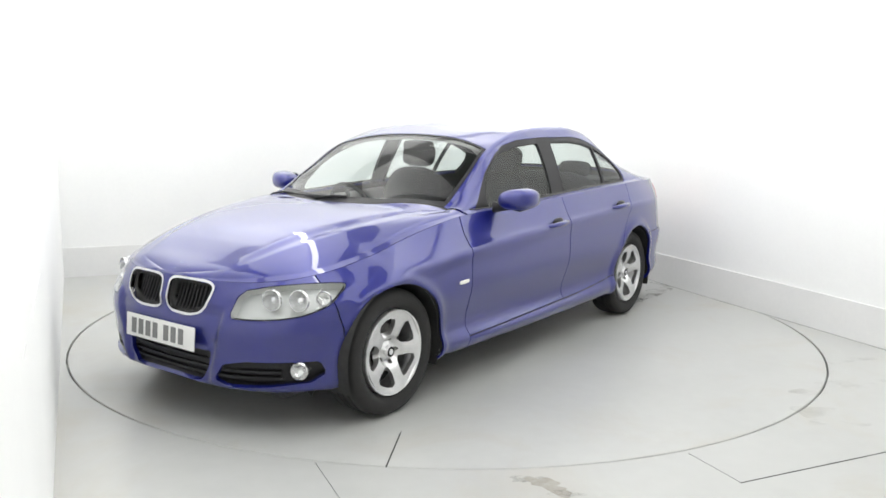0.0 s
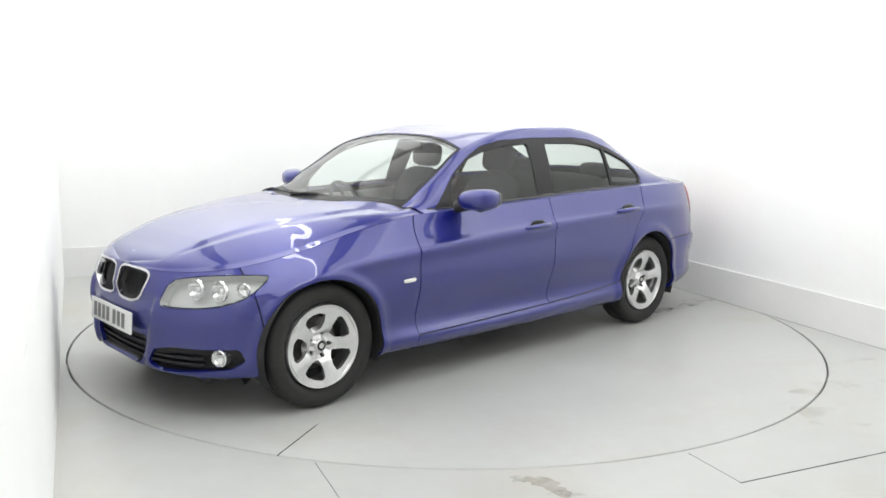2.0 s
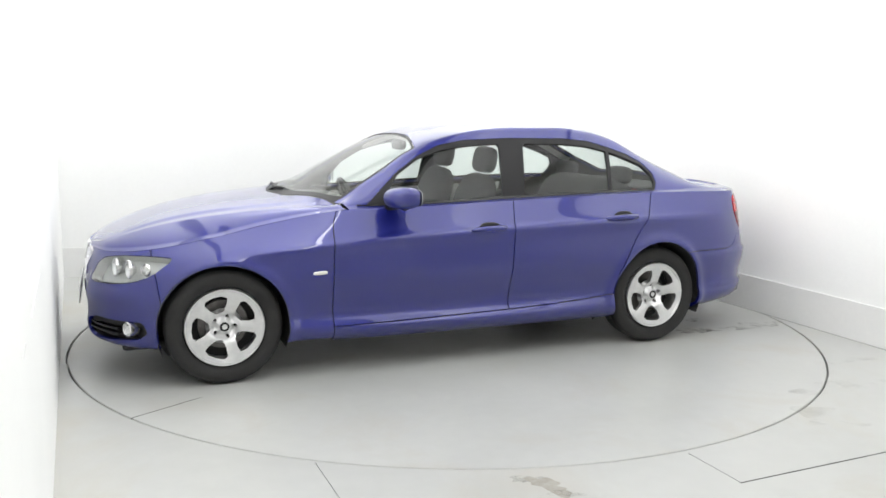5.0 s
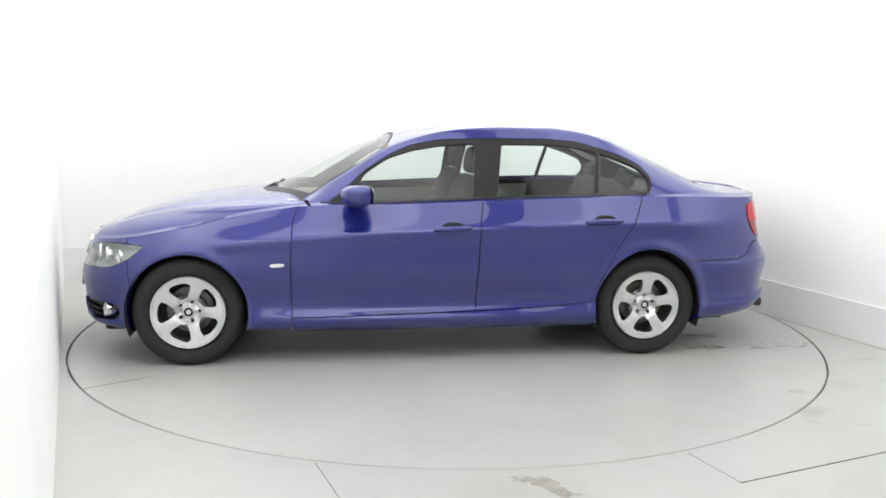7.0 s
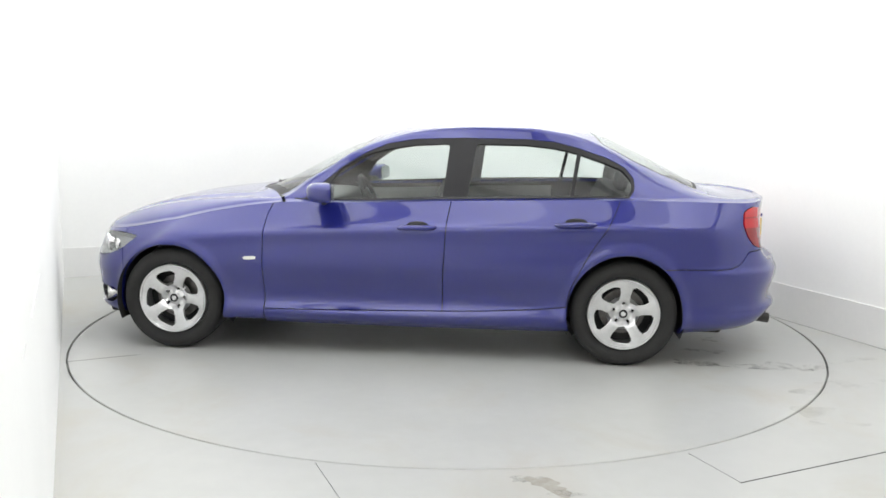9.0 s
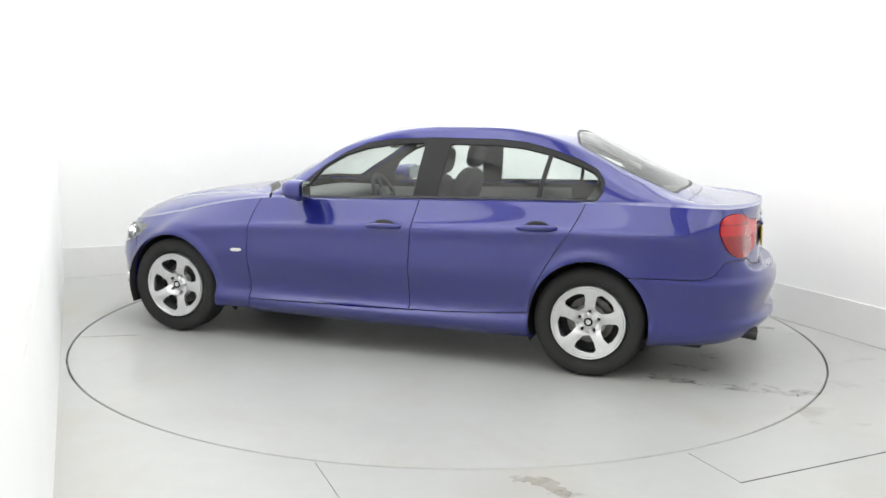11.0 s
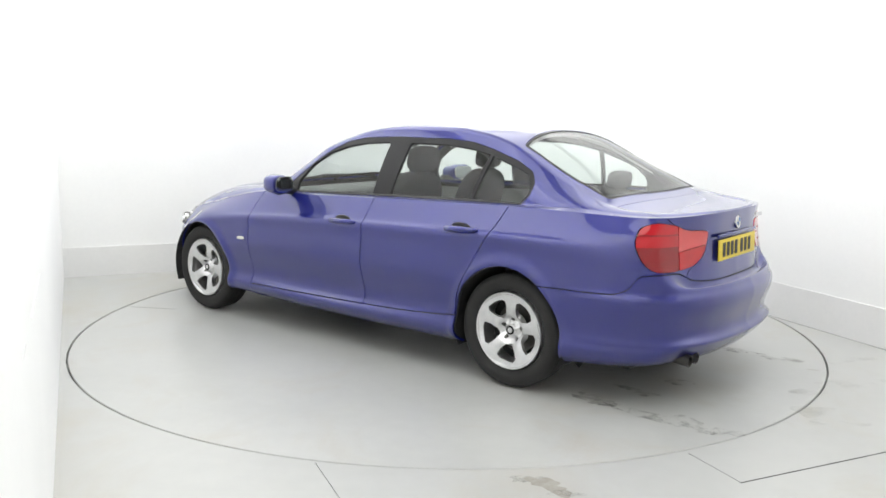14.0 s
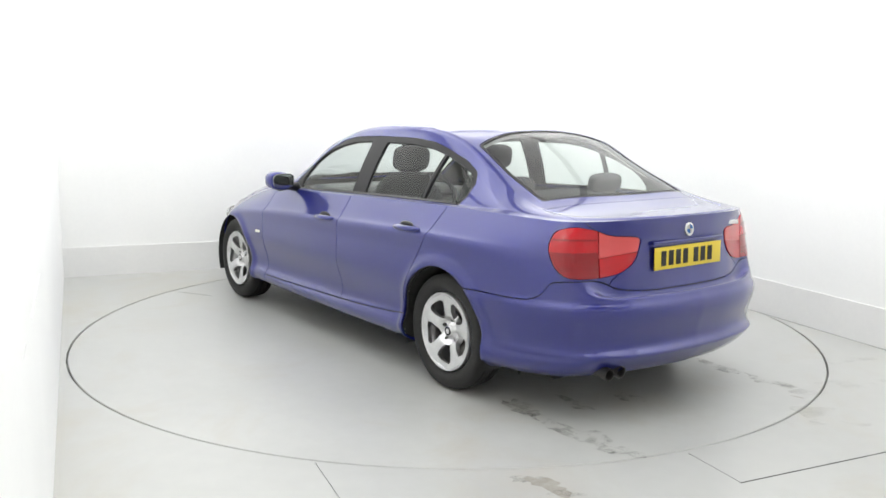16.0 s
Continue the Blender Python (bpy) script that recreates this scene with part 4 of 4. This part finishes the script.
def plate(name, m, mat, label):
    """A number plate; its writing is plain bars."""
    p = sub(name, car, m, label)
    bm = bmesh.new()
    box(bm, -.004, .004, -.26, .26, -.0555, .0555, 0.002)
    part("plate_board", bm, mat, p)
    y = -.215
    for k in range(7):
        bm = bmesh.new()
        box(bm, .0035, .0062, y, y + .036, -.037, .037)
        part("plate_bar", bm, BLACK if mat is YELLOW else FADED, p)
        y += .056 if k != 3 else .083
    return p


plate("front_number_plate", pose(2.112, 0, .435, 0, -4, 0), WHITEP, "white number plate with dark bars")
plate("rear_number_plate", pose(-2.289, 0, .793, 0, -2, 180), YELLOW, "yellow number plate with dark bars")
bm = bmesh.new()
box(bm, -.006, .006, -.27, .27, -.009, .009, .004)
part("plate_light_strip", placed(bm, pose(-2.286, 0, .868, 0, -4, 0)), PAINT, car, "blue grip strip above the plate")

for at, to in (((1.995, 0, .737), (.5, 0, .87)), ((-2.284, 0, .925), (-1, 0, .15))):
    em = sub("roundel_emblem", car, aim(at, to), "small round emblem")
    part("ring", lathe([(.0, .004), (.031, .004), (.035, .002), (.036, -.006)], 32), CHROME, em)
    for k in range(4):
        bm = bmesh.new()
        vs = [bm.verts.new((0, .0055, 0))] + [bm.verts.new((.024 * math.cos(a), .0055, .024 * math.sin(a))) for a in np.linspace(k * math.pi / 2, (k + 1) * math.pi / 2, 8)]
        bm.faces.new(vs)
        bmesh.ops.solidify(bm, geom=bm.faces, thickness=.002)
        part("quarter", bm, (EMBWHITE, BLUEP)[k % 2], em)
bm = bmesh.new()
box(bm, -.003, .003, -.05, .05, -.011, .011, .002)
part("model_badge", placed(bm, pose(-2.246, -.40, .93, 0, -4, 168)), CHROME, car, "small chrome badge bar")

for y in (.465, .545):
    part("exhaust_pipe", placed(lathe([(.0, -.1), (.024, -.1), (.026, .04), (.031, .042), (.031, -.12)], 24), aim((-2.25, y, .268), (-1, 0, -.12))), EXHAUST, car, "dark steel exhaust pipe")

# wipers and cowl
cowl_skin = cuts(TOP, lambda V, A: cowl(V, A) + 0.055, lambda V, A: .022 - cowl(V, A), lambda V, A: V[:, 0] - .55, lambda V, A: A[:, 1] - 1.5)
panel("cowl_panel", [cowl_skin], BLACK, car, 0.01, (1, -1), "black cowl panel", lift=-0.002)
wiper_lines = (((.935, -.10, .975), (.905, .1, .99), (.83, .35, .990), (.76, .52, .985)), ((.86, -.55, .965), (.90, -.35, .982), (.93, -.15, .988), (.915, .05, .991)))
for pts in wiper_lines:
    w = sub("wiper", car, label="black windscreen wiper")
    part("blade", tube(pts, .011, 6), BLACK, w)
    part("arm", tube([(pts[0][0] + .02, pts[0][1], pts[0][2] + .006), ((pts[1][0] + pts[0][0]) / 2 + .01, (pts[1][1] + pts[0][1]) / 2, pts[1][2] + .010), (pts[1][0], pts[1][1], pts[1][2] + .008)], .008, 6), BLACK, w)
    part("pivot", tube([(pts[0][0] + .02, pts[0][1], pts[0][2] - .03), (pts[0][0] + .02, pts[0][1], pts[0][2] + .008)], .016, 10), BLACK, w)

# a small round permit sticker inside the windscreen
part("sticker", placed(lathe([(.0, .001), (.021, .001), (.022, -.001), (.0, -.001)], 24), aim((.185, .47, 1.288), (.7, .2, .7))), WHITEP, car, "small white round sticker")

# ---------------------------------------------------------------- inside the car


def seat(x, y, rear=False):
    s = sub("front_seat", car, label="dark grey front seat")
    part("cushion", placed(blob(0, 0, 0, .27, .25, .09, .5, .5), pose(x + .18, y, .43, 0, -6, 0)), CLOTH, s)
    part("backrest", placed(blob(0, 0, 0, .075, .24, .33, .6, .55), pose(x - .13, y, .78, 0, -18, 0)), CLOTH, s)
    for d in (-.07, .07):
        part("headrest_post", tube([(x - .225, y + d, 1.05), (x - .245, y + d, 1.14)], .007, 8), CHROME, s)
    part("headrest", placed(blob(0, 0, 0, .045, .135, .085, .6, .6), pose(x - .25, y, 1.185, 0, -10, 0)), CLOTH, s)


seat(-.10, .36)
seat(-.10, -.36)
bench = sub("rear_bench", car, label="dark grey rear bench seat")
part("cushion", blob(-.95, 0, .44, .27, .62, .09, .4, .4), CLOTH, bench)
part("backrest", placed(blob(0, 0, 0, .07, .62, .30, .5, .4), pose(-1.27, 0, .76, 0, -20, 0)), CLOTH, bench)
for y in (.36, -.36):
    part("headrest", placed(blob(0, 0, 0, .04, .13, .06, .6, .6), pose(-1.38, y, 1.075, 0, -8, 0)), CLOTH, bench)
bm = bmesh.new()
box(bm, -1.86, -1.42, -.58, .58, .985, 1.0, .01)
part("parcel_shelf", bm, CLOTH, car)
bm = blob(.66, 0, .84, .22, .70, .10, .5, .35)
part("dashboard", bm, DASH, car, "dark dashboard")
wheel_in = sub("steering_wheel", car, pose(.36, -.36, .86, 0, -66, 0), "dark steering wheel")
bm = bmesh.new()
vs = []
for i in range(40):
    a = 2 * math.pi * i / 40
    vs.append([bm.verts.new(((.17 + .015 * math.cos(b)) * math.cos(a), (.17 + .015 * math.cos(b)) * math.sin(a), .015 * math.sin(b))) for b in np.linspace(0, 2 * math.pi, 9)[:-1]])
for i in range(40):
    for k in range(8):
        bm.faces.new((vs[i][k], vs[(i + 1) % 40][k], vs[(i + 1) % 40][(k + 1) % 8], vs[i][(k + 1) % 8]))
part("ring", bm, BLACK, wheel_in)
part("hub", blob(0, 0, -.01, .07, .06, .02, .6, .7), BLACK, wheel_in)
for a in (0, 180, -90):
    part("spoke", tube([(0, 0, -.008), (.16 * math.cos(radians(a)), .16 * math.sin(radians(a)), 0)], .014, 8), BLACK, wheel_in)
part("interior_mirror", blob(.12, 0, 1.27, .02, .12, .035, .6, .5), BLACK, car, "black interior mirror")

# ---------------------------------------------------------------- floor seams and stains


def strip(name, u0, v0, u1, v1, width):
    a, b = room(u0, v0), room(u1, v1)
    d = (b - a).normalized()
    n_ = Vector((-d.y, d.x, 0)) * width / 2
    bm = bmesh.new()
    lo = [bm.verts.new(p) for p in (a - n_, b - n_, b + n_, a + n_)]
    hi = [bm.verts.new(v.co + Vector((0, 0, .0008))) for v in lo]
    bm.faces.new(hi)
    for k in range(4):
        bm.faces.new((lo[k], lo[(k + 1) % 4], hi[(k + 1) % 4], hi[k]))
    return tagged(part(name, bm, GAP, None, "thin dark joint between floor panels", smooth=False), kind="structure")


def to_room(x, y):
    p = Vector((x, y, 0))
    return p.dot(UX), p.dot(VX)


uA, vA = to_room(1.063, -2.208)
uB, vB = to_room(1.212, -2.554)
strip("floor_seam_1", uB, vB, uB + 0.02, RIGHT - .02, .006)
strip("floor_seam_2", uA - .05, vA, uB, vA, .0016)
strip("floor_seam_4", BACK - .6, RIGHT - .018, -4.5, RIGHT - .018, .003)
uL, vL = to_room(-0.562, -2.402)
strip("floor_seam_3", uL - .02, vL, uL - 2.5, vL, .002)
for i, (x, y, rx, ry, a) in enumerate(((.335, -2.55, .07, .03, 20), (.42, -2.61, .10, .05, -35), (.48, -2.68, .06, .03, 10))):
    tagged(patch("floor_stain", x, y, rx, ry, a, STAIN if i == 1 else FILM, None, 10 + i, .0006 + .0005 * i), "brown-grey dried stain on the grey floor", "stain", "stains on the floor")
for i, (x, y, rx, ry) in enumerate(((2.25, -1.25, .28, .12), (2.0, -1.75, .22, .14), (2.45, -.75, .2, .08))):
    tagged(patch("dirt_film", x, y, rx, ry, 20, FAINT, None, 80 + i, .0006 + .0005 * i), "faint beige dirt film on the grey floor", "stain", "stains on the floor")
# dried tyre tracks behind the wheels, and a scuff, turn with the table
rng = random.Random(5)
for i, (x, y, rx, ry) in enumerate(((-1.62, .72, .16, .07), (-1.86, .75, .15, .06), (-2.10, .735, .14, .07), (-2.28, .72, .08, .05), (-1.75, -.74, .15, .06), (-2.05, -.73, .14, .06), (-1.80, .14, .08, .05), (-1.70, .45, .10, .05))):
    patch("tyre_mark", x, y, rx, ry, rng.uniform(-8, 8), FILM, turntable, 40 + i, .0006 + .0004 * i)
patch("scuff_mark", -2.305, -.628, .035, .006, 10, STAIN, turntable, 70)
# a thin joint that runs level along the left wall
for (x0, y0), (x1, y1) in (((-1.50, -2.79), (-1.22, -3.42)), ((-1.09, -3.71), (-1.034, -3.835))):
    (u0, v0), (u1, v1) = to_room(x0, y0), to_room(x1, y1)
    bm = bmesh.new()
    vs = [bm.verts.new(room(u, LEFT + d, z)) for d in (.0, .0015) for u, z in ((u0, .866), (u1, .866), (u1, .872), (u0, .872))]
    for q in ((4, 5, 6, 7), (0, 4, 7, 3), (1, 2, 6, 5), (3, 7, 6, 2), (0, 1, 5, 4)):
        bm.faces.new([vs[i] for i in q])
    tagged(part("trim", bm, SKIRT, None, "thin grey joint along the white wall", smooth=False), kind="structure")

# ---------------------------------------------------------------- what moves
SPIN = [(0.0, 234.25), (0.5, 232.54), (1.0, 229.76), (1.5, 226.35), (2.0, 222.85), (2.5, 219.35), (3.0, 215.82), (3.5, 212.32), (4.0, 208.84),
        (4.5, 205.4), (5.0, 201.95), (5.5, 198.5), (6.0, 195.05), (6.5, 191.65), (7.0, 188.25), (7.5, 184.95), (8.0, 181.63), (8.5, 178.33), (9.0, 175.02),
        (9.5, 171.7), (10.0, 168.4), (10.5, 165.1), (11.0, 161.8), (11.5, 158.47), (12.0, 155.05), (12.5, 151.55), (13.0, 148.0), (13.5, 144.54),
        (14.0, 141.07), (14.5, 137.62), (15.0, 134.18), (15.5, 130.70), (16.0, 127.1)]


def motions():
    walk(turntable, [(t, pose(0, 0, 0, 0, 0, a)) for t, a in SPIN])
    walk(car, [(t, pose(0, 0, 0, 0, 0, a) @ pose(0.257, 0.0215, 0)) for t, a in SPIN])


motions()
